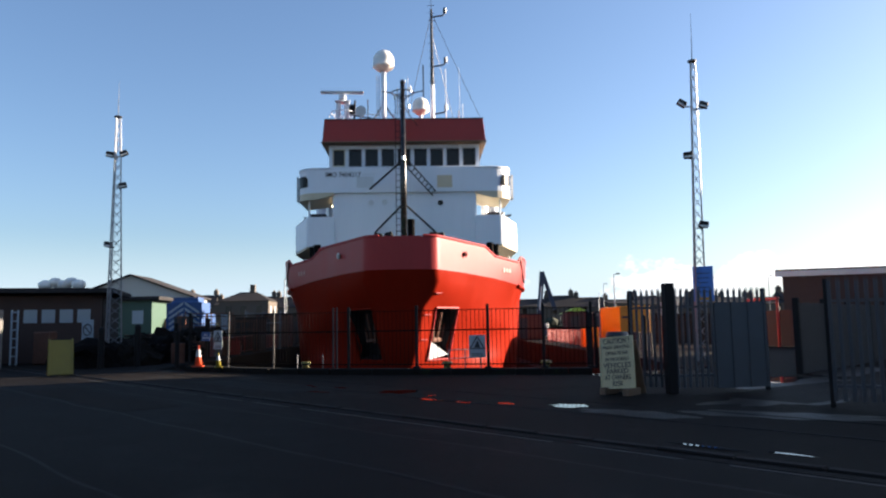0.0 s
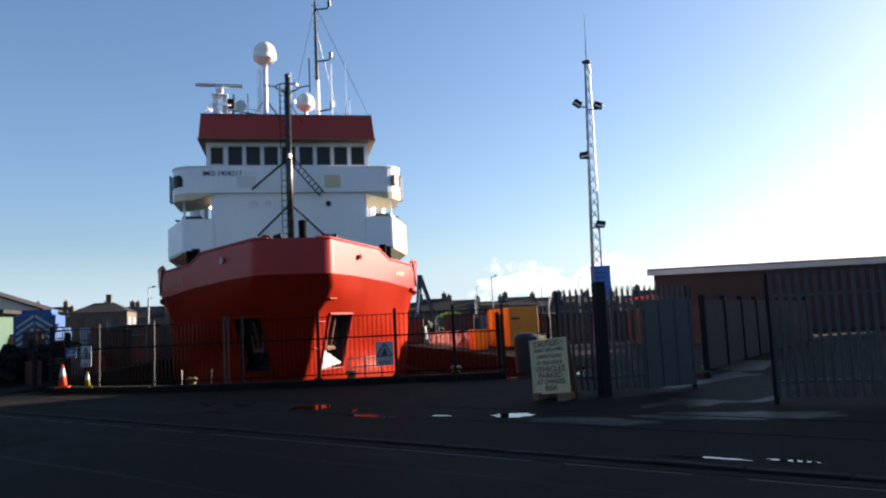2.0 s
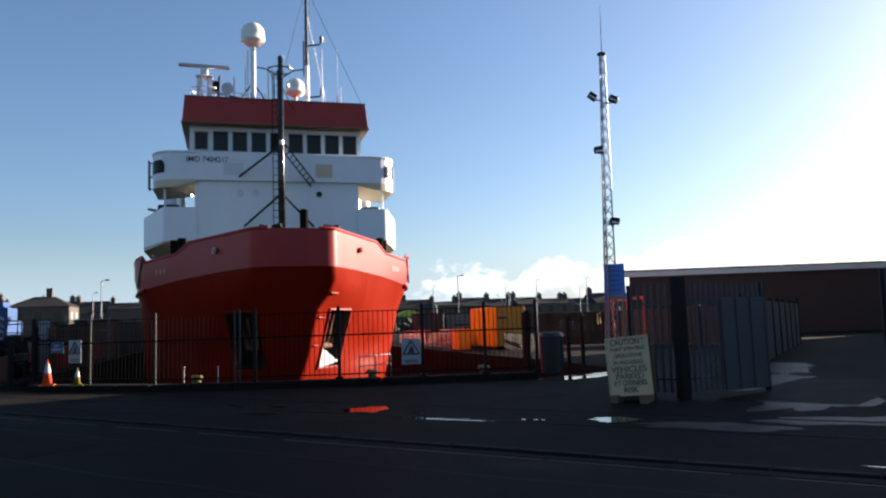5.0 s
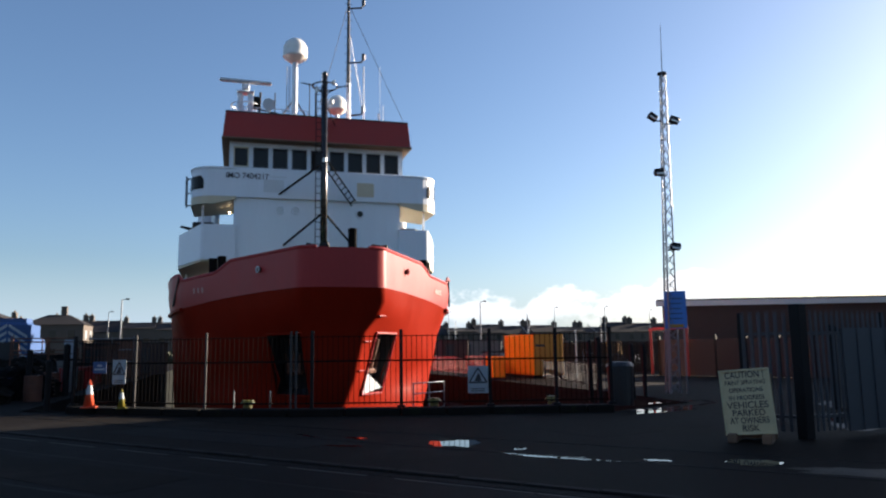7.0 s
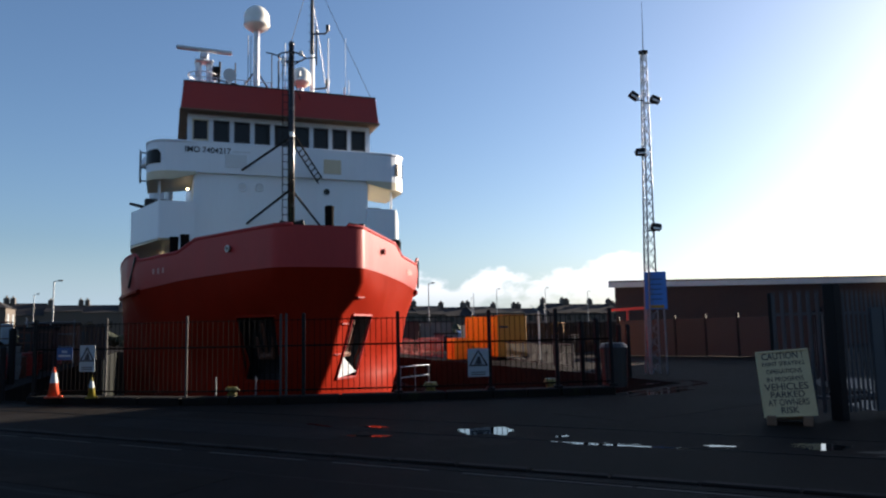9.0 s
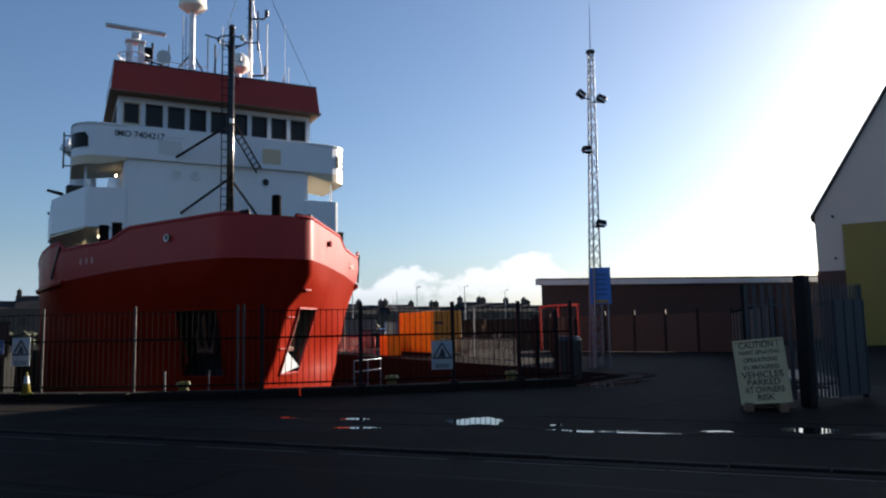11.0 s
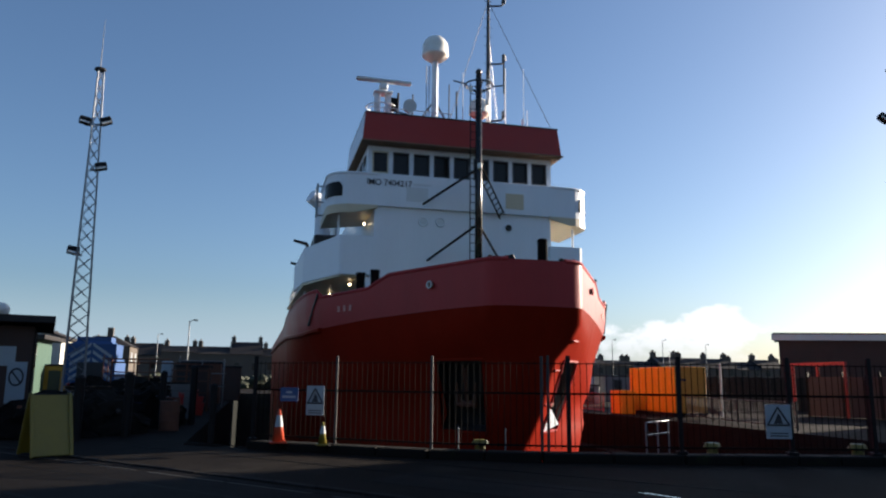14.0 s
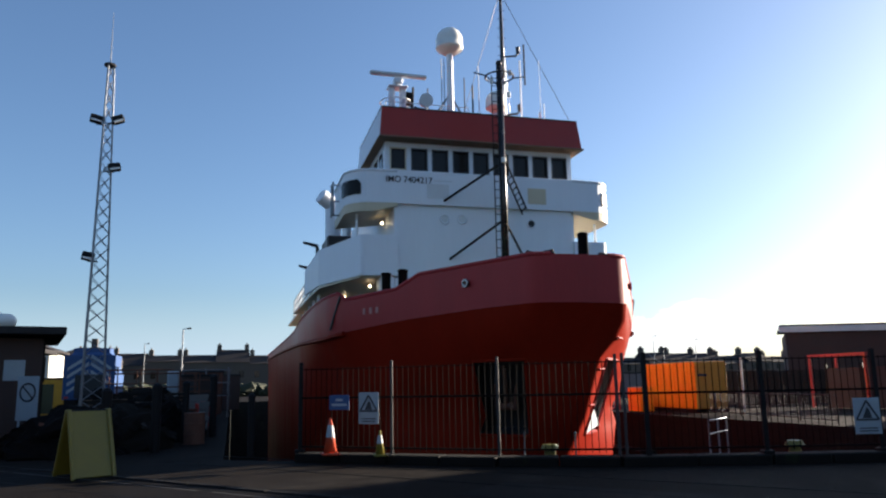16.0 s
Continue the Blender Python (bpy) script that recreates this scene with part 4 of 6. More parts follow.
box(bm, (11.122, 2.266, 2.27), (0.5, 0.012, 0.1), rz=-28)
part("foot_panel", bm, "ochre", bs)
for x in (-0.25, 0.25):
    bm = B()
    rod(bm, (11.14 + x, 2.36 - x * 0.53, 0), (11.14 + x, 2.36 - x * 0.53, 3.4), 0.035)
    part("post", bm, "galv", bs)

# ---- caution board ----
cb = thing("caution_board", "cream A-board with dark painted caution wording on dark feet", "sign", at=(4.73, -9.52, 0), rz=-45.5)


def board_m(x, z, lean=6):
    return WORLD[cb] @ pose(0.02, 0, 0.13, -lean, -4.6, 0) @ pose(x, 0, z)


bm = B()
box(bm, (0, 0.02, 0.52), (0.76, 0.035, 1.0), bevel=0.006)
bmesh.ops.transform(bm, matrix=board_m(0, 0), verts=bm.verts)
part("panel", bm, "sign_cream", cb)
bm = B()
for x in (-0.375, 0.375):
    box(bm, (x, 0.0, 0.52), (0.03, 0.05, 1.03), bevel=0.005)
for z in (0.01, 1.03):
    box(bm, (0, 0.0, z), (0.78, 0.05, 0.03), bevel=0.005)
bmesh.ops.transform(bm, matrix=board_m(0, 0), verts=bm.verts)
part("frame", bm, "sign_cream", cb, "chipped cream edging")
bm = B()
box(bm, (0, 0.36, 0.56), (0.7, 0.03, 1.12), rx=16)
bmesh.ops.transform(bm, matrix=WORLD[cb], verts=bm.verts)
part("back_leg", bm, "timber", cb)
for x in (-0.26, 0.26):
    bm = B()
    box(bm, (x, 0.1, 0.07), (0.14, 0.5, 0.14), bevel=0.01)
    bmesh.ops.transform(bm, matrix=WORLD[cb], verts=bm.verts)
    part("foot", bm, "timber", cb)
z = 0.95
for text, size, wd, mt in (("CAUTION !", 0.15, 0.6, "ink"), ("PAINT SPRAYING", 0.10, 0.62, "ink"), ("OPERATIONS", 0.10, 0.52, "ink"), ("IN PROGRESS", 0.10, 0.54, "ink"), ("VEHICLES", 0.15, 0.64, "ink"), ("PARKED", 0.14, 0.50, "ink"), ("AT OWNERS", 0.14, 0.60, "ink"), ("RISK", 0.14, 0.26, "ink")):
    words("wording", text, size, board_m(0, z) @ pose(0, -0.002, 0), mt, cb, width=wd)
    z -= 0.122


# ---- palisade fence and gate leaves ----
def pale_mesh(h):
    bm = B()
    w, d = 0.065, 0.018
    o = [(-w / 2, d), (-w / 4, 0), (w / 4, 0), (w / 2, d)]
    lo = [bm.verts.new((x, y, 0.06)) for x, y in o]
    hi = [bm.verts.new((x, y, h - 0.1)) for x, y in o]
    for k in range(3):
        bm.faces.new((lo[k], lo[k + 1], hi[k + 1], hi[k]))
    for x in (-w / 2 + 0.008, 0, w / 2 - 0.008):
        t = bm.verts.new((x, d / 2, h))
        a_ = bm.verts.new((x - 0.011, d / 2, h - 0.1))
        b_ = bm.verts.new((x + 0.011, d / 2, h - 0.1))
        bm.faces.new((a_, b_, t))
    me = bpy.data.meshes.new("pale")
    bm.to_mesh(me)
    bm.free()
    me.materials.append(M["palisade"])
    return me


PALE = pale_mesh(2.12)


def palisade(name, a, b, label, sheet_from=None, gap=0.135, z0=0.05, cat="fence"):
    a, b = Vector((*a, 0)), Vector((*b, 0))
    d = b - a
    an = math.degrees(math.atan2(d.y, d.x))
    t = thing(name, label, cat, at=(a.x, a.y, 0), rz=an)
    L = d.length
    for k in range(int(L / gap) + 1):
        piece("pale", PALE, t, pose(0.05 + k * gap, -0.03, z0))
    for zz in (0.35, 1.75):
        bm = B()
        box(bm, (L / 2, 0.02, zz), (L, 0.045, 0.05))
        part("rail", bm, "palisade", t, local=True)
    for xx in (0, L):
        bm = B()
        box(bm, (xx, 0.03, 1.06), (0.08, 0.08, 2.12), bevel=0.006)
        part("post", bm, "black_iron", t, local=True)
    if sheet_from is not None:
        bm = B()
        box(bm, ((sheet_from + 1) / 2 * L, -0.045, 0.96), ((1 - sheet_from) * L, 0.012, 1.76))
        part("backing_sheet", bm, "palisade", t, "dull grey backing sheet", local=True)
        for k in range(4):
            bm = B()
            box(bm, ((sheet_from + (1 - sheet_from) * (k + 0.08) / 3.2) * L, -0.06, 0.96), (0.035, 0.02, 1.76), bevel=0.004)
            part("batten", bm, "palisade", t, local=True)
    return t


palisade("palisade_fence", (5.25, -8.75), (5.86, -9.47), "short grey steel palisade panel by the gate")
palisade("gate_leaf", (5.95, -9.46), (8.02, -9.11), "grey palisade gate leaf standing open, part backed with sheet", sheet_from=0.42, cat="gate")
bm = B()
box(bm, (5.86, -9.47, 1.12), (0.2, 0.2, 2.24), rz=10, bevel=0.012)
solid("gate_post", bm, "black_iron", "thick black steel gate post", "post")
palisade("gate_leaf", (7.54, -12.39), (11.2, -14.6), "pale grey palisade gate leaf with sharp pales", sheet_from=None, cat="gate")

# concrete panel wall inside the yard
cw = thing("panel_wall", "grey concrete panel wall with dark posts, shade put into the panels", "wall", at=(10.9, -4.8, 0), kind="structure")
A0, A1 = Vector((10.9, -4.8, 0)), Vector((24.0, 8.0, 0))
nW = 8
ang = math.degrees(math.atan2(A1.y - A0.y, A1.x - A0.x))
for k in range(nW):
    p = A0.lerp(A1, (k + 0.5) / nW)
    bm = B()
    box(bm, (p.x, p.y, 0.95), ((A1 - A0).length / nW - 0.12, 0.08, 1.9), rz=ang, bevel=0.01)
    part("panel", bm, "shaded_panel", cw)
for k in range(nW + 1):
    p = A0.lerp(A1, k / nW)
    bm = B()
    box(bm, (p.x, p.y, 1.02), (0.14, 0.16, 2.04), rz=ang, bevel=0.012)
    part("post", bm, "black_iron", cw)

# faded hoarding panels between the goalpost and the panel wall
hw = thing("hoarding_wall", "faded brown hoarding panels between dark posts", "wall", at=(24.0, 8.0, 0), kind="structure")
H0, H1 = Vector((24.1, 8.1, 0)), Vector((19.7, 17.3, 0))
h_ang = math.degrees(math.atan2(H1.y - H0.y, H1.x - H0.x))
for k in range(6):
    p = H0.lerp(H1, (k + 0.5) / 6)
    bm = B()
    box(bm, (p.x, p.y, 1.0), ((H1 - H0).length / 6 - 0.1, 0.07, 1.96), rz=h_ang, bevel=0.012)
    part("panel", bm, "hoarding", hw)
for k in range(7):
    p = H0.lerp(H1, k / 6)
    bm = B()
    box(bm, (p.x, p.y, 1.1), (0.12, 0.14, 2.2), rz=h_ang, bevel=0.012)
    part("post", bm, "black_iron", hw)

# long brick shed with a white fascia
shed = thing("long_shed", "long low brick shed with a white roof fascia", "building", at=(44, 26, 0))
SC, SD, SB = Vector((27.2, 28.8, 0)), Vector((0.94, -0.342, 0)), Vector((0.62, 0.785, 0))
bm = B()
prism(bm, [tuple(p.xy) for p in (SC, SC + SD * 36, SC + SD * 36 + SB * 10, SC + SB * 10)], 0, 4.6)
part("wall", bm, "brick", shed)
bm = B()
p = SC + SD * 17.8 + Vector((-0.342, -0.94, 0)) * 0.2
box(bm, (p.x, p.y, 4.82), (36.6, 0.12, 0.46), rz=-20, bevel=0.01)
part("fascia", bm, "fascia", shed, "pale painted roof fascia")
bm = B()
p = SC - SD * 0.45 + Vector((-0.342, -0.94, 0)) * 0.3
prism(bm, [tuple(q.xy) for q in (p, p + SD * 36.8, p + SD * 36.8 + SB * 10.6, p + SB * 10.6)], 5.0, 5.1)
part("roof", bm, "roof_slate", shed)

# pale gable building
gb = thing("gable_building", "tall pale rendered building with a steep gable and a yellow door", "building", at=(38, 4, 0))
GA, GD = Vector((34.7, 10.8, 0)), Vector((0.5, -0.866, 0))
GW = 10.4
GM = Matrix.Translation(GA) @ Matrix.Rotation(math.atan2(GD.y, GD.x), 4, "Z")
bm = B()
upright(bm, [(0, 0), (GW, 0), (GW, 7.8), (GW / 2, 16.3), (0, 7.8)], GM, 14)
part("wall", bm, "render_wall", gb)
for x0, x1 in ((-0.2, GW / 2), (GW + 0.2, GW / 2)):
    bm = B()
    upright(bm, [(x0, 7.5), (x1, 16.35), (x1, 16.6), (x0, 7.75)], GM @ Matrix.Translation((0, -0.2, 0)), 14.4)
    part("roof", bm, "roof_slate", gb)
bm = B()
upright(bm, [(-0.06, 0), (GW + 0.06, 0), (GW + 0.06, 4.4), (-0.06, 4.4)], GM @ Matrix.Translation((0, -0.06, 0)), 0.05)
part("plinth", bm, "brick", gb, "dark brick lower wall")
bm = B()
upright(bm, [(1.45, 0), (4.6, 0), (4.6, 7.1), (1.45, 7.1)], GM @ Matrix.Translation((0, -0.16, 0)), 0.09)
part("door", bm, "yellow", gb, "tall dull yellow door panel")
for zz in (7.6, 5.1):
    bm = B()
    rod(bm, GM @ Vector((1.0, -0.1, zz)), GM @ Vector((1.0, -0.6, zz)), 0.06)
    part("wall_lamp", bm, "black_iron", gb)

# ---- puddles, kerb ----
def puddle(cx, cy, length, width, rz, z=0.004, seed=0):
    bm = B()
    vs = []
    for k in range(64):
        an = 2 * math.pi * k / 64
        wob = 1 + 0.55 * noise.noise(Vector((math.cos(an) * 1.6 + seed * 7.3, math.sin(an) * 1.6, seed))) + 0.3 * noise.noise(Vector((math.cos(an) * 5 + seed * 3.1, math.sin(an) * 5, seed)))
        vs.append(bm.verts.new(pose(cx, cy, z, 0, 0, rz) @ Vector((length / 2 * math.cos(an) * wob, width / 2 * math.sin(an) * wob, 0))))
    bm.faces.new(vs)
    solid("puddle", bm, "water", "shallow bright puddle lying on the dark asphalt", "puddle", group="puddles on the yard")


for k, (x, y, l_, w_, a_) in enumerate(((0.3, -7.85, 0.95, 0.75, -40), (1.25, -9.95, 1.5, 0.22, -48), (3.4, -11.3, 0.75, 0.5, -30), (-1.55, -7.45, 0.6, 0.16, -35), (-2.0, -5.7, 0.9, 0.1, -65),
                                         (2.35, -10.7, 0.35, 0.14, -40), (-1.2, -6.4, 0.5, 0.2, -50), (6.9, -3.6, 2.2, 0.5, 20), (1.0, -8.9, 0.25, 0.12, 10))):
    puddle(x, y, l_, w_, a_, seed=k)
puddle(4.1, -15.95, 0.9, 0.1, ROAD_TURN, z=0.012, seed=31)
puddle(4.75, -16.5, 0.5, 0.08, ROAD_TURN, z=0.012, seed=32)
puddle(9.5, -6.6, 2.6, 1.0, 45, seed=33)

# wet sheen inside the gate and along the dock corner
def wet_patch(cx, cy, length, width, rz, seed):
    bm = B()
    vs = []
    for k in range(72):
        an = 2 * math.pi * k / 72
        d = Vector((math.cos(an), math.sin(an), 0))
        wob = 1 + 0.45 * noise.noise(d * 1.7 + Vector((seed, 0, 0))) + 0.22 * noise.noise(d * 6 + Vector((0, seed, 0)))
        vs.append(bm.verts.new(pose(cx, cy, 0.0025, 0, 0, rz) @ Vector((length / 2 * d.x * wob, width / 2 * d.y * wob, 0))))
    bm.faces.new(vs)
    solid("wet_patch", bm, "wet", "wet glistening patch of dark asphalt by the gate", "wet patch", group="wet patches on the yard", kind="structure")


for k, (x, y, l_, w_, a_) in enumerate(((9.2, -7.9, 4.5, 2.2, 40), (7.6, -10.9, 3.4, 1.6, 25), (6.3, -13.2, 2.8, 1.0, -30), (4.2, -12.6, 2.0, 0.7, -45), (12.6, -3.9, 4.5, 1.8, 48))):
    wet_patch(x, y, l_, w_, a_, 3.3 + 5.1 * k)
# bent gutter of standing water at the dock corner
GUTTER = ((5.4, -3.5), (7.0, -3.0), (8.6, -2.4), (9.6, -1.8), (9.9, -0.7), (8.8, -0.9), (7.4, -1.5))
for k, ((x0, y0), (x1, y1)) in enumerate(zip(GUTTER, GUTTER[1:])):
    puddle((x0 + x1) / 2, (y0 + y1) / 2, math.hypot(x1 - x0, y1 - y0) * 0.92, 0.26 if k < 4 else 0.14, math.degrees(math.atan2(y1 - y0, x1 - x0)), seed=50 + k)

kerb = thing("kerb", "low worn kerb stones along the road edge", "kerb", at=(ROAD_P.x, ROAD_P.y, 0), kind="structure", rz=ROAD_TURN)
kb = B()
box(kb, (0, 0, 0), (0.9, 0.15, 0.14), bevel=0.018)
kerb_me = bpy.data.meshes.new("kerb_stone")
kb.to_mesh(kerb_me)
kb.free()
kerb_me.materials.append(M["kerb"])
for k in range(-38, 30):
    piece("kerb_stone", kerb_me, kerb, pose(k * 0.915, 0.08 + random.uniform(-0.006, 0.006), -0.035 + random.uniform(-0.008, 0.006), 0, random.uniform(-0.5, 0.5), 0))
# sunk drain channel beside the kerb and repair strips in the yard
bm = B()
box(bm, (0, -0.16, 0.004), (66, 0.16, 0.012))
part("gutter", bm, "road", kerb, local=True)
bm = B()
for off, wd in ((2.35, 0.09), (3.8, 0.09)):
    p = ROAD_P - ROAD_N * off
    box(bm, (p.x, p.y, 0.002), (40, wd, 0.008), rz=ROAD_TURN)
solid("rail_track", bm, "kerb_dark", "old flush rails sunk in the yard asphalt", "rail track", kind="structure")
for k, (x, y, l_, w_, a_) in enumerate(((-3.5, -5.0, 5.5, 1.6, ROAD_TURN), (4.5, -6.5, 4.0, 2.0, 15), (9.0, -9.5, 5.0, 2.4, 30), (-6.5, -7.8, 7.0, 1.2, ROAD_TURN))):
    bm = B()
    prism(bm, [tuple((pose(x, y, 0, 0, 0, a_) @ Vector((dx * l_ / 2, dy * w_ / 2, 0))).xy) for dx, dy in ((-1, -1), (1, -0.92), (0.97, 1), (-1, 0.9))], -0.02, 0.010 if k > 2 else 0.003)
    solid("asphalt_patch", bm, "asphalt" if k % 2 else "kerb_dark", "squared repair patch in the asphalt", "asphalt patch", group="asphalt patches", kind="structure")

# worn double line and tar seams along the road
for off in (0.34,):
    for k in range(-14, 15):
        p = ROAD_P + ROAD_N * off + ROAD_D * (k * 2.0 + random.uniform(-0.05, 0.05))
        bm = B()
        box(bm, (p.x, p.y, 0.008), (random.uniform(1.3, 1.97), 0.055, 0.006), rz=ROAD_TURN)
        solid("road_line", bm, "line", "worn pale edge line painted on the road", "road line", group="edge lines on the road", kind="structure")
for off, wd in ((1.25, 0.05), (2.9, 0.07), (5.2, 0.05)):
    bm = B()
    pts = [ROAD_P + ROAD_N * (off + 0.10 * noise.noise(Vector((k * 0.31, off, 0)))) + ROAD_D * (k * 0.6) for k in range(-45, 46)]
    for p, q in zip(pts, pts[1:]):
        n_ = ROAD_N * wd * 0.5
        bm.faces.new([bm.verts.new(v + Vector((0, 0, 0.0095))) for v in (p - n_, q - n_, q + n_, p + n_)])
    solid("tar_seam", bm, "seam", "wandering black tar seam in the road", "tar seam", group="tar seams in the road", kind="structure")

# added unseen wall across the road, behind the camera's way, to block sky light
bm = B()
a, b = ROAD_P - ROAD_D * 70 + ROAD_N * 13.5, ROAD_P + ROAD_D * 70 + ROAD_N * 13.5
prism(bm, [(p.x, p.y) for p in (a, b, b + ROAD_N * 8, a + ROAD_N * 8)], 0, 5.0)
solid("street_front", bm, "blocker_stone", "added unseen dark wall across the road that blocks sky light", "wall", kind="structure")


# added unseen tall block past the gable building, casting shade over yard and road
bm = B()
WA = GA + GD * (GW + 0.3)
prism(bm, [(p.x, p.y) for p in (WA, WA + GD * 62, WA + GD * 62 + Vector((0.866, 0.5, 0)) * 12, WA + Vector((0.866, 0.5, 0)) * 12)], 0, 15.5)
solid("tall_warehouse", bm, "blocker_stone", "added unseen tall block beside the gable building that shades the yard", "wall", kind="structure")

# ---- signs and small things by the fence ----
def hazard_sign(x, y, z0, z1, w, rz, label):
    t = thing("warning_sign", label, "sign", at=(x, y, z0), group="warning signs on the dock fence", rz=rz)
    h = z1 - z0
    bm = B()
    box(bm, (0, 0, h / 2), (w, 0.012, h), bevel=0.003)
    part("panel", bm, "sign_white", t, local=True)
    c, r = h * 0.60, w * 0.43
    bm = B()
    tri_ = [(-r, c - r * 0.62), (r, c - r * 0.62), (0, c + r * 1.0)]
    for (xa, za), (xb, zb) in zip(tri_, tri_[1:] + tri_[:1]):
        rod(bm, (xa, -0.012, za), (xb, -0.012, zb), 0.018, seg=6)
    part("triangle", bm, "ink", t, local=True)
    bm = B()
    upright(bm, [(-r * 0.45, c - r * 0.5), (r * 0.4, c - r * 0.5), (r * 0.22, c + r * 0.2), (0.0, c + r * 0.45), (-r * 0.2, c)], Matrix.Translation((0, -0.012, 0)), 0.006)
    part("pictogram", bm, "ink", t, local=True)
    for k in range(2):
        bm = B()
        box(bm, (0, -0.01, h * 0.16 - k * 0.05), (w * 0.7, 0.006, 0.022))
        part("writing_bar", bm, "ink", t, local=True)
    return t


hazard_sign(2.42, -2.5, 0.50, 1.16, 0.50, -14, "white warning sign with a black triangle on the dock fence")
hazard_sign(-6.3, 1.45, 0.78, 1.42, 0.46, -37, "white warning sign with a black triangle above a small cone")
bl = thing("blue_sign", "small blue notice with two pale writing bars on the fence", "sign", at=(-6.85, 1.9, 1.06), rz=-37)
bm = B()
box(bm, (0, 0, 0.16), (0.48, 0.012, 0.31), bevel=0.003)
part("panel", bm, "blue", bl, local=True)
for k, w_ in enumerate((0.16, 0.36)):
    bm = B()
    box(bm, (0, -0.01, 0.21 - 0.1 * k), (w_, 0.006, 0.05))
    part("writing_bar", bm, "sign_white", bl, local=True)


def cone_thing(x, y, z, h, body, label):
    t = thing("traffic_cone", label, "traffic cone", at=(x, y, z), group="cones by the fence")
    bm = B()
    box(bm, (0, 0, 0.02), (h * 0.5, h * 0.5, 0.04), bevel=0.01)
    part("base", bm, body, t, local=True)
    bm = B()
    rod(bm, (0, 0, 0.04), (0, 0, h), h * 0.19, h * 0.035, seg=20)
    part("body", bm, body, t, local=True, smooth=True)
    bm = B()
    r0, r1 = h * (0.19 - 0.155 * 0.45) + 0.006, h * (0.19 - 0.155 * 0.8) + 0.006
    rod(bm, (0, 0, 0.04 + (h - 0.04) * 0.45), (0, 0, 0.04 + (h - 0.04) * 0.8), r0, r1, seg=20)
    part("sleeve", bm, "sign_white", t, "white reflective sleeve", local=True)
    return t


cone_thing(-7.05, 1.75, 0.17, 0.74, "cone", "orange and white traffic cone on the dock coping")
cone_thing(-6.15, 1.0, 0.17, 0.5, "yellow", "small yellow cone under the warning sign")


def bollard(x, y, label):
    t = thing("mooring_bollard", label, "bollard", at=(x, y, 0), group="yellow mooring bollards")
    bm = B()
    rod(bm, (0, 0, 0), (0, 0, 0.26), 0.13, 0.11, seg=16)
    part("stem", bm, "yellow", t, local=True)
    bm = B()
    rod(bm, (0, 0, 0.26), (0, 0, 0.36), 0.19, 0.14, seg=16)
    part("cap", bm, "yellow", t, local=True)


for x, y in ((-3.0, -0.2), (1.55, -1.55), (4.5, -2.2)):
    bollard(x, y, "squat yellow mooring bollard at the dock edge")
# low white hoops by the bollard
for x, y in ((-3.35, 0.25), (-2.45, -0.2)):
    bm = B()
    rod(bm, (x, y, 0), (x, y, 0.55), 0.02, seg=8)
    ball(bm, (x, y, 0.56), 0.028, seg=8)
    solid("guard_stanchion", bm, "galv", "thin pale guard stanchion at the dock edge", "stanchion", group="guard stanchions")
# yellow A-frame barrier
yb = thing("yellow_barrier", "worn yellow plastic A-frame barrier on the road edge", "barrier", at=(-11.6, 1.3, 0), rz=28)
for s_ in (-1, 1):
    bm = B()
    box(bm, (0, s_ * 0.26, 0.62), (0.72, 0.04, 1.26), rx=s_ * 22, bevel=0.01)
    part("panel", bm, "yellow", yb, local=True)
    for x in (-0.35, 0.35):
        bm = B()
        box(bm, (x, s_ * 0.285, 0.62), (0.07, 0.06, 1.3), rx=s_ * 22, bevel=0.01)
        part("stile", bm, "yellow", yb, local=True)
bm = B()
box(bm, (0, 0, 1.19), (0.76, 0.1, 0.05), bevel=0.01)
part("hinge_bar", bm, "black_iron", yb, local=True)
# dock ladder rails
dl = thing("dock_handrail", "pale tubular handrail at the head of the dock steps", "handrail", at=(2.3, 1.9, -0.6))
for x, y in ((1.7, 1.4), (2.3, 1.9), (2.9, 2.4)):
    bm = B()
    rod(bm, (x, y, -0.6), (x, y, 0.62), 0.022, seg=8)
    part("stanchion", bm, "galv", dl)
for z in (0.3, 0.6):
    bm = B()
    rod(bm, (1.7, 1.4, z), (2.9, 2.4, z), 0.02, seg=8)
    part("rail", bm, "galv", dl)
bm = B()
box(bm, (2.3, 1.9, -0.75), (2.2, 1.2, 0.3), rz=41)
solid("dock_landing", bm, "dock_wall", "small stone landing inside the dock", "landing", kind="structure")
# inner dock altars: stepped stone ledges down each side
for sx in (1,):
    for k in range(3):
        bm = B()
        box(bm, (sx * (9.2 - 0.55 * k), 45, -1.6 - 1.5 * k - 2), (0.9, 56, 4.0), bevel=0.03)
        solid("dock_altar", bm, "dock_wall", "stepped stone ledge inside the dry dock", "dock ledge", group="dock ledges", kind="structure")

# black bin and gate posts in the yard
bn = thing("black_bin", "tall black litter bin beside the yard posts", "bin", at=(6.9, -1.4, 0))
bm = B()
rod(bm, (0, 0, 0), (0, 0, 1.05), 0.33, 0.36, seg=18)
part("body", bm, "black", bn, local=True)
bm = B()
rod(bm, (0, 0, 1.05), (0, 0, 1.17), 0.38, 0.3, seg=18)
part("lid", bm, "black", bn, local=True)
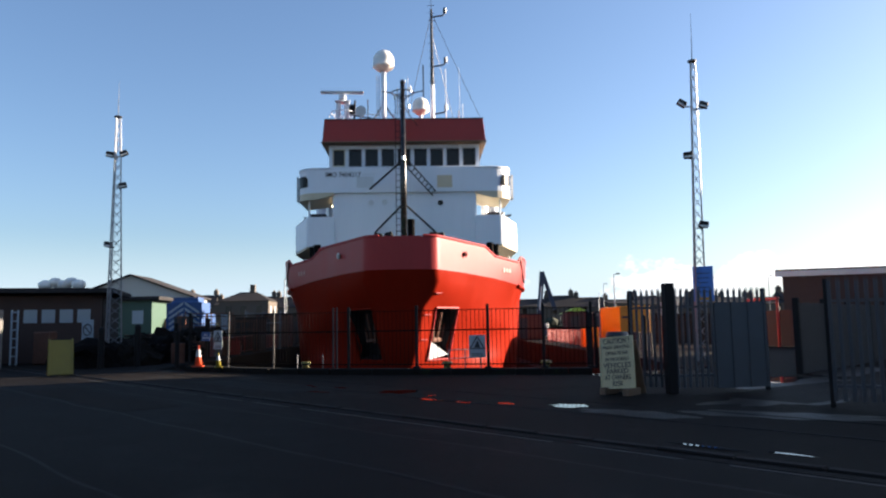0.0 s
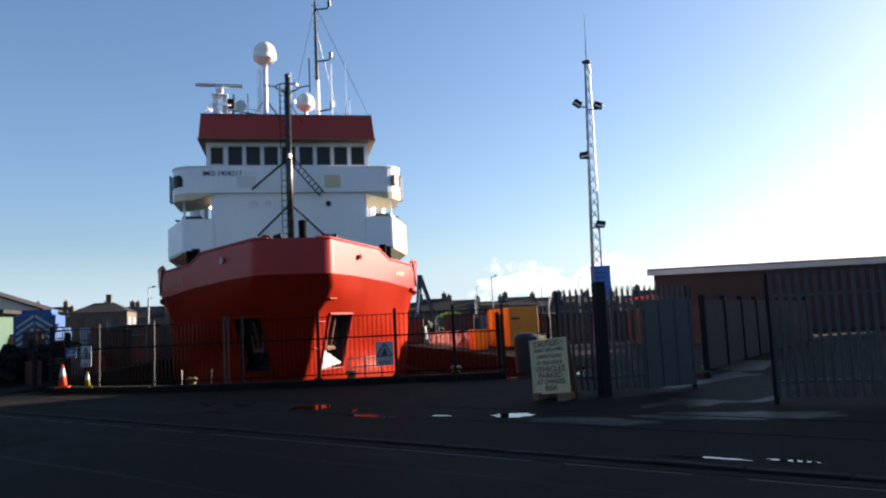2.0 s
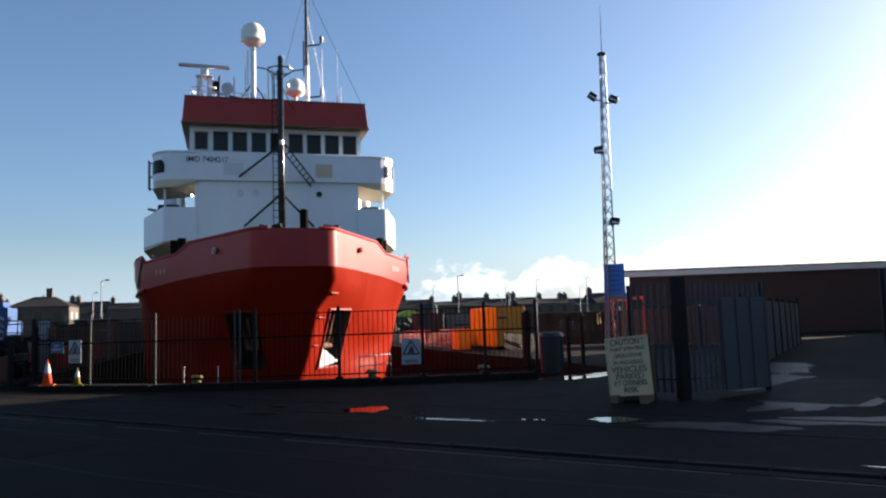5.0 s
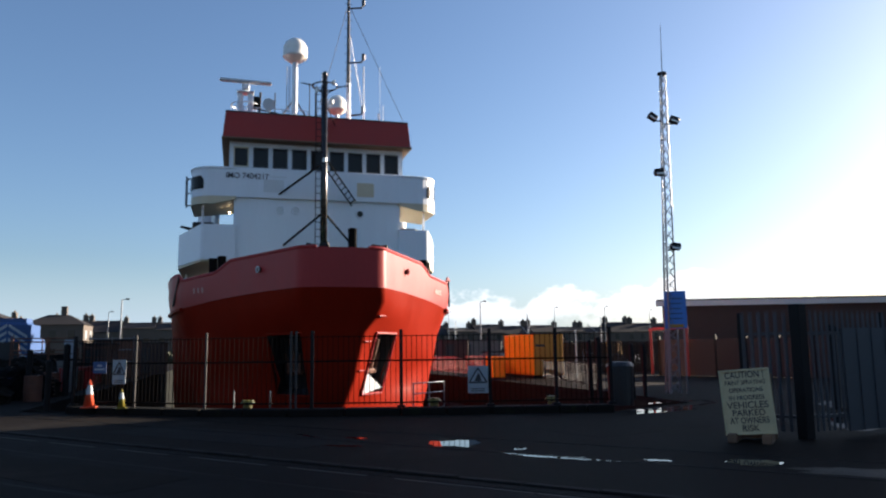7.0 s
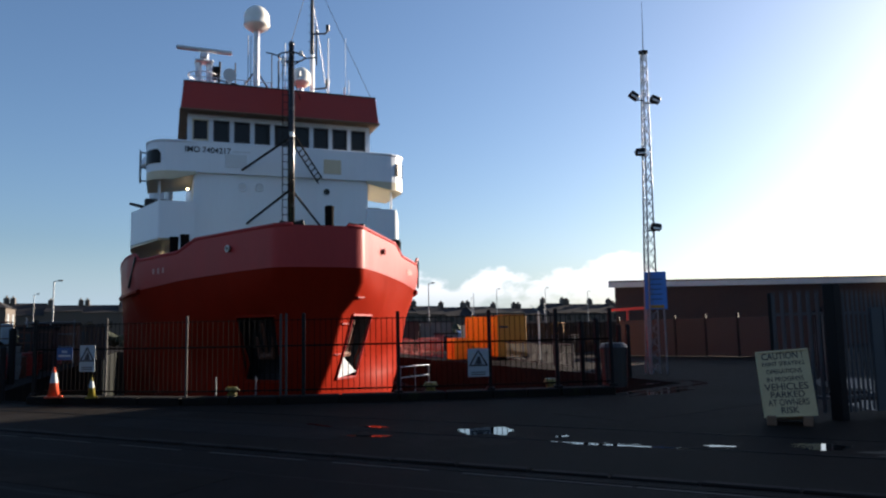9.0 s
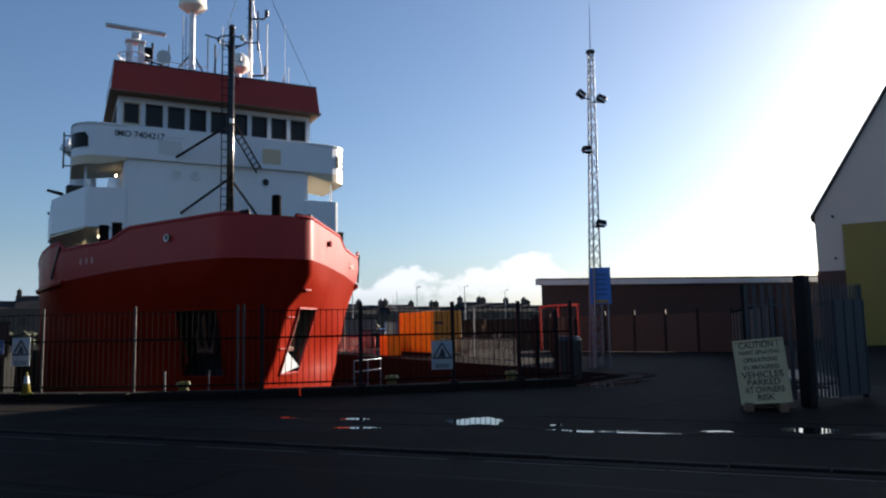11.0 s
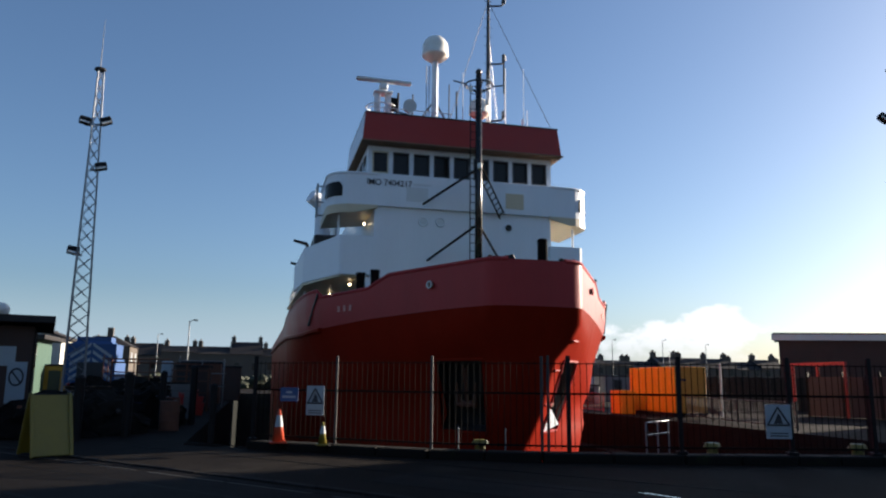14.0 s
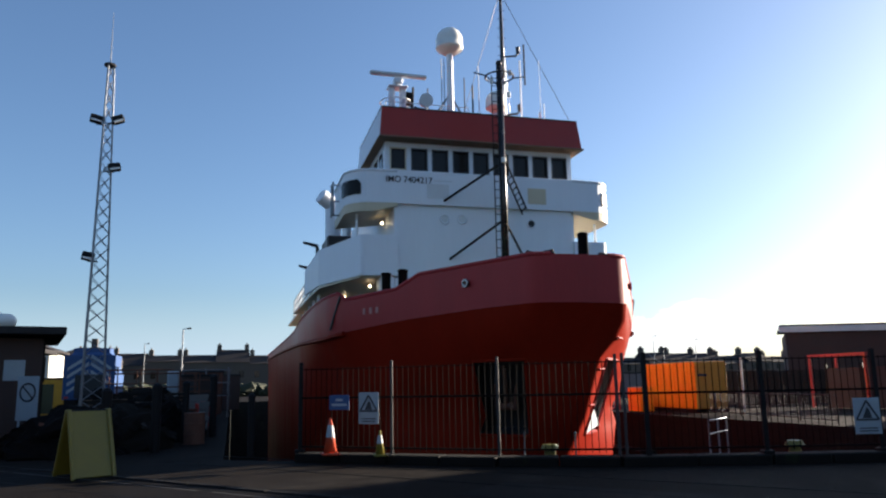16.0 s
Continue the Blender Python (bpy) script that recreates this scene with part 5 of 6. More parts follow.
for x, y, h in ((5.75, -2.4, 1.75), (6.4, -0.6, 1.7), (8.3, 0.4, 1.6), (9.3, 1.4, 1.6)):
    bm = B()
    box(bm, (x, y, h / 2), (0.11, 0.11, h), bevel=0.01)
    ball(bm, (x, y, h + 0.03), 0.07, seg=10)
    solid("yard_post", bm, "black_iron", "square black iron post with a ball cap", "post", group="black yard posts")
# red goalpost frame
rf = thing("red_goalpost", "bright red square steel goalpost frame in the yard", "frame", at=(20.1, 17, 0))
for y in (15.2, 17.0, 18.8):
    bm = B()
    box(bm, (20.1, y, 1.28), (0.12, 0.12, 2.56), bevel=0.01)
    part("post", bm, "red_paint", rf)
bm = B()
box(bm, (20.1, 17, 2.62), (0.16, 3.8, 0.16), bevel=0.01)
part("crossbar", bm, "red_paint", rf)

# orange container, light put into the bright side and shade into the ochre end
ct = thing("orange_container", "ribbed orange site container with a dull ochre end", "container", at=(12.8, 19.2, 0))
bm = B()
box(bm, (12.8, 19.25, 1.28), (1.75, 4.4, 2.2), bevel=0.03)
part("body", bm, "orange", ct)
for k in range(11):
    bm = B()
    box(bm, (11.90, 17.25 + k * 0.4, 1.3), (0.06, 0.12, 2.05), bevel=0.015)
    part("rib", bm, "orange", ct)
bm = B()
box(bm, (12.8, 17.02, 1.28), (1.7, 0.05, 2.15), bevel=0.01)
part("end_door", bm, "ochre", ct, "end door, its shade put into dull ochre")
for x in (12.0, 13.6):
    bm = B()
    box(bm, (x, 19.25, 0.09), (0.2, 4.4, 0.18))
    part("skid", bm, "black_iron", ct)
bm = B()
box(bm, (12.3, 16.98, 1.75), (0.5, 0.03, 0.12))
part("label_bar", bm, "ink", ct)
# small orange cabinet beside it
bm = B()
box(bm, (11.0, 20.5, 0.6), (0.8, 1.2, 1.2), bevel=0.03)
solid("orange_cabinet", bm, "orange", "low orange site cabinet beside the container", "cabinet")
bm = B()
rod(bm, (14.2, 16.6, 0), (14.2, 16.6, 2.55), 0.05, seg=8)
solid("pale_pole", bm, "sign_white", "white marker pole by the container", "pole")


# railings along the far dock side
def railing(name, a, b, h, material, label, group, gap=0.16):
    a, b = Vector((*a, 0)), Vector((*b, 0))
    d = b - a
    t = thing(name, label, "railing", at=(a.x, a.y, 0), group=group, rz=math.degrees(math.atan2(d.y, d.x)))
    L = d.length
    bmr = B()
    rod(bmr, (0, 0, 0.1), (0, 0, h), 0.014, seg=5)
    me = bpy.data.meshes.new("baluster")
    bmr.to_mesh(me)
    bmr.free()
    me.materials.append(M[material])
    for k in range(int(L / gap)):
        piece("baluster", me, t, pose(k * gap, 0, 0))
    for z in (0.1, h):
        bm = B()
        rod(bm, (0, 0, z), (L, 0, z), 0.022, seg=6)
        part("rail", bm, material, t, local=True)
    for k in range(int(L / 2.2) + 1):
        bm = B()
        rod(bm, (k * 2.2, 0.03, 0), (k * 2.2, 0.03, h + 0.06), 0.03, seg=8)
        part("post", bm, material, t, local=True)
    return t


railing("dock_railing", (10.6, 7.0), (12.2, 16.6), 0.95, "post_grey", "worn grey railing along the dock side", "dock side railings")
railing("dock_railing", (10.9, 22.5), (11.6, 40.0), 1.0, "red_paint", "red painted railing along the dock side", "dock side railings", gap=0.3)
railing("dock_railing", (-10.3, 14.0), (-10.6, 34.0), 1.0, "red_paint", "red painted railing along the dock side", "dock side railings", gap=0.3)
for k in range(9):
    x, y, rz = ((10.8 + k * 0.9, 34 + (k % 3) * 3.0, 10 * (k % 4)) if k < 6 else (-13.5 + (k - 6) * 1.3, 31 + (k % 3) * 2, 15 * k))
    railing("crowd_barrier", (x, y), (x + 2.0 * math.cos(radians(rz)), y + 2.0 * math.sin(radians(rz))), 1.05, "red_paint", "red tubular crowd barrier standing in the yard", "crowd barriers", gap=0.2)

# close-boarded fence at the back of the yard
bf = thing("board_fence", "dark weathered close-boarded fence across the yard", "fence", at=(15, 24, 0))
bb = B()
box(bb, (0, 0, 1.0), (0.19, 0.03, 2.0), bevel=0.004)
board_me = bpy.data.meshes.new("board")
bb.to_mesh(board_me)
bb.free()
board_me.materials.append(M["timber_dark"])
for k in range(58):
    piece("board", board_me, bf, pose(k * 0.21, random.uniform(-0.01, 0.01), random.uniform(-0.04, 0.03)))
for z in (0.4, 1.6):
    bm = B()
    box(bm, (6.1, 0.05, z), (12.2, 0.06, 0.1))
    part("arris_rail", bm, "timber_dark", bf, local=True)

# ---- sheds and vehicles on the far side ----
hut = thing("harbour_hut", "dark brick hut with a flat overhanging roof and pinned notices", "hut", at=(-20, 21.3, 0))
bm = B()
prism(bm, [(-24, 18.6), (-16.2, 18.6), (-16.2, 24), (-24, 24)], 0, 3.55)
part("wall", bm, "brick", hut)
bm = B()
box(bm, (-16.17, 21.3, 1.9), (0.06, 5.0, 3.1))
part("side_cladding", bm, "timber_dark", hut, "dark boarded side cladding")
bm = B()
box(bm, (-20, 21.2, 3.78), (8.8, 6.6, 0.26), bevel=0.02)
part("roof", bm, "roof_slate", hut, "flat overhanging roof")
for k in range(4):
    bm = B()
    box(bm, (-19.3 + 0.78 * k, 18.57, 2.45), (0.58, 0.03, 0.7), bevel=0.004)
    part("notice", bm, "sign_white", hut, "pale notice sheet")
bm = B()
box(bm, (-21.5, 18.56, 1.05), (1.0, 0.08, 2.1), bevel=0.01)
part("door", bm, "black", hut)
bm = B()
box(bm, (-16.12, 20.0, 2.5), (0.06, 0.9, 0.9))
part("window", bm, "pane", hut)
dn = thing("roof_dinghy", "pale covered bundle lying on the hut roof", "bundle", at=(-18.4, 19.4, 3.9))
bm = B()
for k in range(5):
    ball(bm, (-19.6 + 0.42 * k, 19.4 + 0.15 * math.sin(k), 4.12 + 0.12 * (k % 2)), 0.34, 0.75, seg=12)
part("cover", bm, "dome", dn, "crumpled pale cover", smooth=True)
hut.matrix_basis = pose(-19.27, 13.85, 0, 0, 0, 14) @ Matrix.Diagonal((1, 1, 0.91, 1))
dn.location = (-16.6, 12.4, 3.56)
ne = thing("prohibition_sign", "white board with a dark ring and bar on short legs", "sign", at=(-14.95, 10.8, 0), rz=-12)
ne.scale = (0.72, 0.72, 0.86)
bm = B()
box(bm, (0, 0, 1.6), (0.85, 0.03, 1.5), bevel=0.005)
part("panel", bm, "sign_white", ne, local=True)
bm = B()
ring(bm, (0, -0.03, 1.8), 0.3, 0.035, axis="Y")
rod(bm, (-0.2, -0.03, 2.0), (0.2, -0.03, 1.6), 0.03, seg=6)
part("ring_mark", bm, "ink", ne, local=True)
for x in (-0.3, 0.3):
    bm = B()
    box(bm, (x, 0.03, 0.45), (0.08, 0.05, 0.9))
    part("leg", bm, "sign_white", ne, local=True)
bm = B()
box(bm, (-16.6, 10.2, 0.75), (0.8, 0.7, 1.5), bevel=0.06)
solid("red_drum_cabinet", bm, "rust", "dull red equipment cabinet against the hut", "cabinet")
# white barred gate by the hut
wg = thing("barred_gate", "tall white barred gate post with short rungs", "gate", at=(-18.0, 9.9, 0))
for x in (-18.0, -17.72):
    bm = B()
    rod(bm, (x, 9.9, 0), (x, 9.9, 2.5), 0.045, seg=8)
    part("stile", bm, "sign_white", wg)
for k in range(6):
    bm = B()
    rod(bm, (-18.0, 9.9, 0.4 + 0.4 * k), (-17.72, 9.9, 0.4 + 0.4 * k), 0.03, seg=6)
    part("rung", bm, "sign_white", wg)
# grey flank wall running from the hut to the road
bm = B()
box(bm, (-20.5, 7.5, 1.2), (9.0, 0.25, 2.4), rz=-20, bevel=0.02)
solid("yard_wall", bm, "concrete", "grey rendered yard wall beside the hut", "wall", kind="structure")

truck = thing("blue_truck", "blue box truck with white chevrons on its back", "truck", at=(-14.0, 23.0, 0))
bm = B()
prism(bm, [(-15.8, 21.4), (-13.4, 21.4), (-13.4, 23.4), (-15.8, 23.4)], 0.95, lambda p: 3.35)
bmesh.ops.bevel(bm, geom=[e for e in bm.edges if abs(e.verts[0].co.z - 3.35) < 0.01 and abs(e.verts[1].co.z - 3.35) < 0.01], offset=0.35, segments=3, affect="EDGES")
body = part("box_body", bm, "blue", truck, "blue box body")
for k in range(5):
    for s_ in (-1, 1):
        bm = B()
        zc = 3.05 - 0.36 * k
        o = [(0.05, zc), (1.02, zc - 0.62), (1.02, zc - 0.78), (0.05, zc - 0.16)]
        o = [(s_ * x - 14.6, z) for x, z in o if True]
        if min(z for _, z in o) < 1.0:
            bm.free()
            continue
        upright(bm, o, Matrix.Translation((0, 21.38, 0)), 0.012)
        part("chevron", bm, "sign_white", body)
bm = B()
box(bm, (-14.6, 21.36, 1.55), (1.3, 0.05, 1.1), bevel=0.02)
part("rear_door", bm, "black", body)
bm = B()
box(bm, (-14.6, 23.3, 0.75), (2.2, 3.8, 0.4))
part("chassis", bm, "black_iron", truck)
bm = B()
box(bm, (-14.6, 24.5, 1.55), (2.2, 1.7, 1.6), bevel=0.15)
part("cab", bm, "blue", truck)
for x in (-15.55, -13.65):
    for y in (22.2, 24.6):
        bm = B()
        rod(bm, (x - 0.14, y, 0.48), (x + 0.14, y, 0.48), 0.48, seg=20)
        wheel = part("wheel", bm, "black", truck)
        bm = B()
        rod(bm, (x - 0.15, y, 0.48), (x + 0.15, y, 0.48), 0.25, seg=16)
        part("rim", bm, "galv", wheel)
for x in (-15.6, -13.6):
    bm = B()
    box(bm, (x, 21.34, 1.05), (0.18, 0.05, 0.1))
    part("tail_light", bm, "red_paint", truck)
bm = B()
box(bm, (-11.9, 23.6, 1.2), (0.5, 0.5, 2.4), bevel=0.05)
# it stands back on the far quay
truck.location = (-16.15, 32.3, 0)
truck.scale = (1.08, 1.08, 1.16)
solid("white_cabinet", bm, "sign_white", "narrow white cabinet standing beside the truck", "cabinet")
# heaps, pallets and dark clutter on the near quay
random.seed(5)
for k in range(13):
    x, y = -11.2 - random.random() * 3.0, 6.5 + k * 1.45
    t = thing("gear_heap", "dark heap of nets, timbers and rusty gear on the quay", "heap", at=(x, y, 0), group="gear heaps on the quay")
    bm = B()
    bmesh.ops.create_icosphere(bm, subdivisions=4, radius=1.0, matrix=Matrix.Diagonal((1.3, 1.1, 1.0 + 0.05 * k, 1)))
    for v in bm.verts:
        v.co += 0.4 * noise.noise_vector(v.co * 1.3 + Vector((k * 5, 0, 0))) + 0.16 * noise.noise_vector(v.co * 4.1 + Vector((k * 3, 0, 0)))
        v.co.z = max(0, v.co.z)
    part("net_mound", bm, ("bar_black", "earth", "earth")[k % 3], t, local=True)
    for j in range(4):
        bm = B()
        an = random.uniform(0, 3.1)
        d = Vector((math.cos(an), math.sin(an), random.uniform(0.1, 0.5)))
        c = Vector((random.uniform(-0.4, 0.4), random.uniform(-0.4, 0.4), 0.75))
        box(bm, c, (random.uniform(0.7, 1.3), 0.1, 0.07), rz=math.degrees(an), ry=random.uniform(-30, 10))
        part("timber_piece", bm, random.choice(("timber_dark", "rust", "black_iron")), t, local=True)
for k, (x, y, h, w_) in enumerate(((-10.4, 9.5, 1.7, 0.16), (-11.9, 5.2, 1.5, 0.2), (-10.9, 6.3, 1.6, 0.2), (-9.7, 12.0, 1.9, 0.2), (-8.6, 4.2, 1.35, 0.14))):
    bm = B()
    rod(bm, (x, y, 0), (x, y, h), w_ * 0.6, seg=10)
    ball(bm, (x, y, h), w_ * 0.66, seg=10)
    solid("quay_post", bm, "black_iron", "stout black iron post on the quay", "post", group="black quay posts")
for k, (x, y, w_, h, m_) in enumerate(((-10.8, 26, 1.6, 2.2, "brick"), (-11.2, 36, 2.6, 2.6, "rust"), (-20.5, 42, 3.0, 2.4, "ochre"), (-9.9, 44, 2.2, 2.5, "brick"), (10.9, 47, 2.6, 2.4, "rust"), (15.2, 44, 2.4, 2.5, "brick"), (18.5, 48, 5.0, 2.5, "concrete"), (24, 46, 4, 2.2, "galv"), (17.0, 38, 1.2, 1.4, "galv"))):
    t = thing("site_cabin", "weathered steel site cabin on the dockside", "cabin", at=(x, y, 0), group="dockside cabins")
    bm = B()
    box(bm, (0, 0, h / 2), (w_, 2.2, h), bevel=0.04)
    part("body", bm, m_, t, local=True)
    bm = B()
    box(bm, (0, 0, h), (w_ + 0.15, 2.35, 0.12), bevel=0.02)
    part("roof", bm, "roof_slate", t, local=True)
    bm = B()
    box(bm, (-w_ * 0.2, -1.11, h * 0.45), (0.75, 0.05, h * 0.8))
    part("door", bm, "black", t, local=True)

# drums, pallets, boxes and scaffold frames crowding the quay edge
def oil_drum(x, y, material, label):
    t = thing("oil_drum", label, "drum", at=(x, y, 0), group="drums on the quay")
    bm = B()
    rod(bm, (0, 0, 0), (0, 0, 0.88), 0.29, seg=18)
    part("body", bm, material, t, local=True, smooth=False)
    for z in (0.02, 0.3, 0.58, 0.87):
        bm = B()
        ring(bm, (0, 0, z), 0.292, 0.014, seg=18)
        part("hoop", bm, material, t, local=True)
    bm = B()
    rod(bm, (0.14, 0.05, 0.88), (0.14, 0.05, 0.905), 0.035, seg=8)
    part("bung", bm, "galv", t, local=True)


def pallet_stack(x, y, n, rz):
    t = thing("pallet_stack", "stack of weathered timber pallets on the quay", "pallets", at=(x, y, 0), group="pallets on the quay", rz=rz)
    for k in range(n):
        z = k * 0.145
        for j in (-0.42, 0, 0.42):
            bm = B()
            box(bm, (0, j, z + 0.045), (1.2, 0.1, 0.09))
            part("bearer", bm, "timber_dark", t, local=True)
        for j in range(7):
            bm = B()
            box(bm, (-0.54 + 0.18 * j + random.uniform(-0.01, 0.01), 0, z + 0.102), (0.1, 1.0, 0.02))
            part("slat", bm, "timber_dark" if j % 3 else "timber", t, local=True)


def fish_boxes(x, y, n, material, rz, label):
    t = thing("fish_box_stack", label, "boxes", at=(x, y, 0), group="fish boxes on the quay", rz=rz)
    for k in range(n):
        m_ = pose(random.uniform(-0.03, 0.03), random.uniform(-0.03, 0.03), k * 0.27, 0, 0, random.uniform(-4, 4))
        bm = B()
        lo = [bm.verts.new(m_ @ Vector((x_ * 0.37, y_ * 0.21, 0.01))) for x_, y_ in ((-1, -1), (1, -1), (1, 1), (-1, 1))]
        hi = [bm.verts.new(m_ @ Vector((x_ * 0.42, y_ * 0.25, 0.26))) for x_, y_ in ((-1, -1), (1, -1), (1, 1), (-1, 1))]
        rim = [bm.verts.new(m_ @ Vector((x_ * 0.385, y_ * 0.215, 0.26))) for x_, y_ in ((-1, -1), (1, -1), (1, 1), (-1, 1))]
        well = [bm.verts.new(m_ @ Vector((x_ * 0.35, y_ * 0.19, 0.04))) for x_, y_ in ((-1, -1), (1, -1), (1, 1), (-1, 1))]
        bm.faces.new(lo)
        bm.faces.new(well)
        for ra, rb in ((lo, hi), (hi, rim), (rim, well)):
            for j in range(4):
                bm.faces.new((ra[j], ra[(j + 1) % 4], rb[(j + 1) % 4], rb[j]))
        part("box", bm, material, t, local=True)


def scaffold(x, y, w_, h, rz, material, label):
    t = thing("scaffold_frame", label, "scaffold", at=(x, y, 0), group="frames on the quay", rz=rz)
    for dx in (-w_ / 2, 0, w_ / 2):
        for dy in (0, 0.8):
            bm = B()
            rod(bm, (dx, dy, 0), (dx, dy, h + random.uniform(-0.1, 0.25)), 0.03, seg=6)
            part("upright", bm, material, t, local=True)
    for z in (h * 0.45, h * 0.72, h * 0.98):
        for dy in (0, 0.8):
            bm = B()
            rod(bm, (-w_ / 2 - 0.1, dy, z), (w_ / 2 + 0.1, dy, z), 0.026, seg=6)
            part("ledger", bm, material, t, local=True)
    bm = B()
    box(bm, (0, 0.4, h * 0.45 + 0.04), (w_, 0.7, 0.04))
    part("deck_board", bm, "timber_dark", t, local=True)


random.seed(21)
for x, y, m_ in ((-10.55, 13.6, "rust"), (-10.9, 14.3, "rust"), (-11.6, 13.4, "navy"), (-10.3, 17.2, "rust"), (-10.9, 17.6, "red_paint"), (-12.6, 9.4, "navy"), (-10.1, 8.9, "rust")):
    oil_drum(x, y, m_, "dented rusty steel drum on the quay" if m_ == "rust" else ("red painted oil drum on the quay" if m_ == "red_paint" else "dark blue oil drum on the quay"))
for x, y, n_, a_ in ((-11.9, 15.4, 8, 12), (-10.7, 11.4, 5, -20), (-13.1, 12.2, 9, 30), (-11.2, 19.6, 10, 4)):
    pallet_stack(x, y, n_, a_)
for x, y, n_, m_, a_ in ((-10.4, 15.7, 5, "galv", 10), (-11.4, 10.4, 3, "navy", -15), (-10.2, 19.0, 3, "red_paint", 5), (-12.4, 17.5, 5, "rust", 22)):
    fish_boxes(x, y, n_, m_, a_, "stack of worn plastic fish boxes on the quay")
for x, y, w_, h, a_, m_ in ((-12.3, 20.6, 3.2, 2.3, 8, "rust"), (-10.7, 22.8, 1.6, 2.0, 0, "rust"), (-10.6, 28.5, 2.4, 2.6, 5, "galv"), (-13.8, 26.0, 3.0, 2.6, -6, "rust")):
    scaffold(x, y, w_, h, a_, m_, "rusty tube frame with plank shelves on the quay")

gs = thing("green_shed", "low green painted shed under a flat dark roof", "shed", at=(-25.5, 40, 0))
bm = B()
box(bm, (0, 0, 2.0), (7.5, 4.5, 4.0))
part("wall", bm, "green", gs, local=True)
bm = B()
box(bm, (0.2, 0, 4.15), (8.6, 5.4, 0.3), bevel=0.03)
part("roof", bm, "roof_slate", gs, local=True)
for x in (-2.2, 0.4, 2.6):
    bm = B()
    box(bm, (x, -2.26, 2.6), (0.9, 0.06, 1.1))
    part("window", bm, "sign_white", gs, local=True)

# ---- distance ----
wh = thing("grey_warehouse", "large pale grey gabled warehouse", "building", at=(-32, 75, 0))
bm = B()
upright(bm, [(-39.2, 0), (-25.4, 0), (-25.4, 5.2), (-32.3, 7.7), (-39.2, 5.2)], Matrix.Translation((0, 60, 0)), 6)
part("wall", bm, "render_wall", wh)
for x0 in (-39.6, -25.0):
    bm = B()
    upright(bm, [(x0, 5.05), (-32.3, 7.72), (-32.3, 7.9), (x0, 5.25)], Matrix.Translation((0, 59.7, 0)), 6.6)
    part("roof", bm, "roof_slate", wh)


def house_row(x0, x1, y, eave, ridge, n, label, depth=9.0, rz=0.0, wall="far_wall"):
    """A terrace: one wall mesh per house, with windows, doors, roof and chimneys."""
    w = (x1 - x0) / n
    for k in range(n):
        xa = x0 + k * w
        e, r = eave + random.uniform(-0.5, 0.4), ridge + random.uniform(-0.9, 0.5)
        t = thing("terraced_house", label, "house", at=(xa + w / 2, y, 0), group="far terraces")
        bm = B()
        box(bm, (0, depth / 2, e / 2), (w, depth, e))
        part("wall", bm, wall, t, local=True)
        bm = B()
        m_ = Matrix.Rotation(radians(90), 4, "Z")
        upright(bm, [(-0.3, e - 0.1), (depth + 0.3, e - 0.1), (depth / 2, r)], Matrix.Translation((w / 2, 0, 0)) @ m_, w)
        part("roof", bm, "roof_slate", t, local=True)
        for xc in ((-w / 2 + 0.6), (w / 2 - 0.6))[: 1 + k % 2]:
            bm = B()
            box(bm, (xc, depth / 2, r + 0.25), (0.9, 1.3, 1.7))
            for j in (-0.4, 0, 0.4):
                rod(bm, (xc, depth / 2 + j, r + 1.1), (xc, depth / 2 + j, r + 1.5), 0.13, seg=6)
            part("chimney", bm, wall, t, local=True)
        for z in (1.5, 4.4):
            for xw in (-w * 0.27, w * 0.27):
                bm = B()
                box(bm, (xw, -0.02, z), (1.0, 0.1, 1.4))
                part("window", bm, "pane", t, local=True)


random.seed(9)
house_row(22, 130, 140, 5.6, 7.6, 16, "distant stone terraced house with slate roof and chimneys")
house_row(-62, 14, 150, 7.0, 9.4, 11, "distant stone terraced house with slate roof and chimneys")
# square hip-roofed house
hh = thing("stone_house", "tall stone house with a hipped slate roof", "house", at=(-32.5, 118, 0))
bm = B()
box(bm, (0, 0, 3.4), (9.2, 8, 6.8))
part("wall", bm, "far_wall", hh, local=True)
bm = B()
lo = [bm.verts.new(v) for v in ((-4.9, -4.3, 6.7), (4.9, -4.3, 6.7), (4.9, 4.3, 6.7), (-4.9, 4.3, 6.7))]
hi = [bm.verts.new(v) for v in ((-1.6, 0, 8.5), (1.6, 0, 8.5))]
for f_ in ((lo[0], lo[1], hi[1], hi[0]), (lo[1], lo[2], hi[1]), (lo[2], lo[3], hi[0], hi[1]), (lo[3], lo[0], hi[0])):
    bm.faces.new(f_)
bm.faces.new(lo)
part("roof", bm, "roof_slate", hh, local=True)
bm = B()
box(bm, (0.8, 0, 9.0), (0.9, 0.9, 1.8))
part("chimney", bm, "far_wall", hh, local=True)
for x in (-2.8, 0, 2.8):
    for z in (2.0, 5.0):
        bm = B()
        box(bm, (x, -4.0, z), (1.0, 0.1, 1.5))
        part("window", bm, "pane", hh, local=True)
# windows on the sunward side are pale, sun glare put into their colour
for y in (-2, 2):
    for z in (2.0, 5.0):
        bm = B()
        box(bm, (4.6, y, z), (0.1, 1.0, 1.5))
        part("window", bm, "sign_white", hh, local=True)


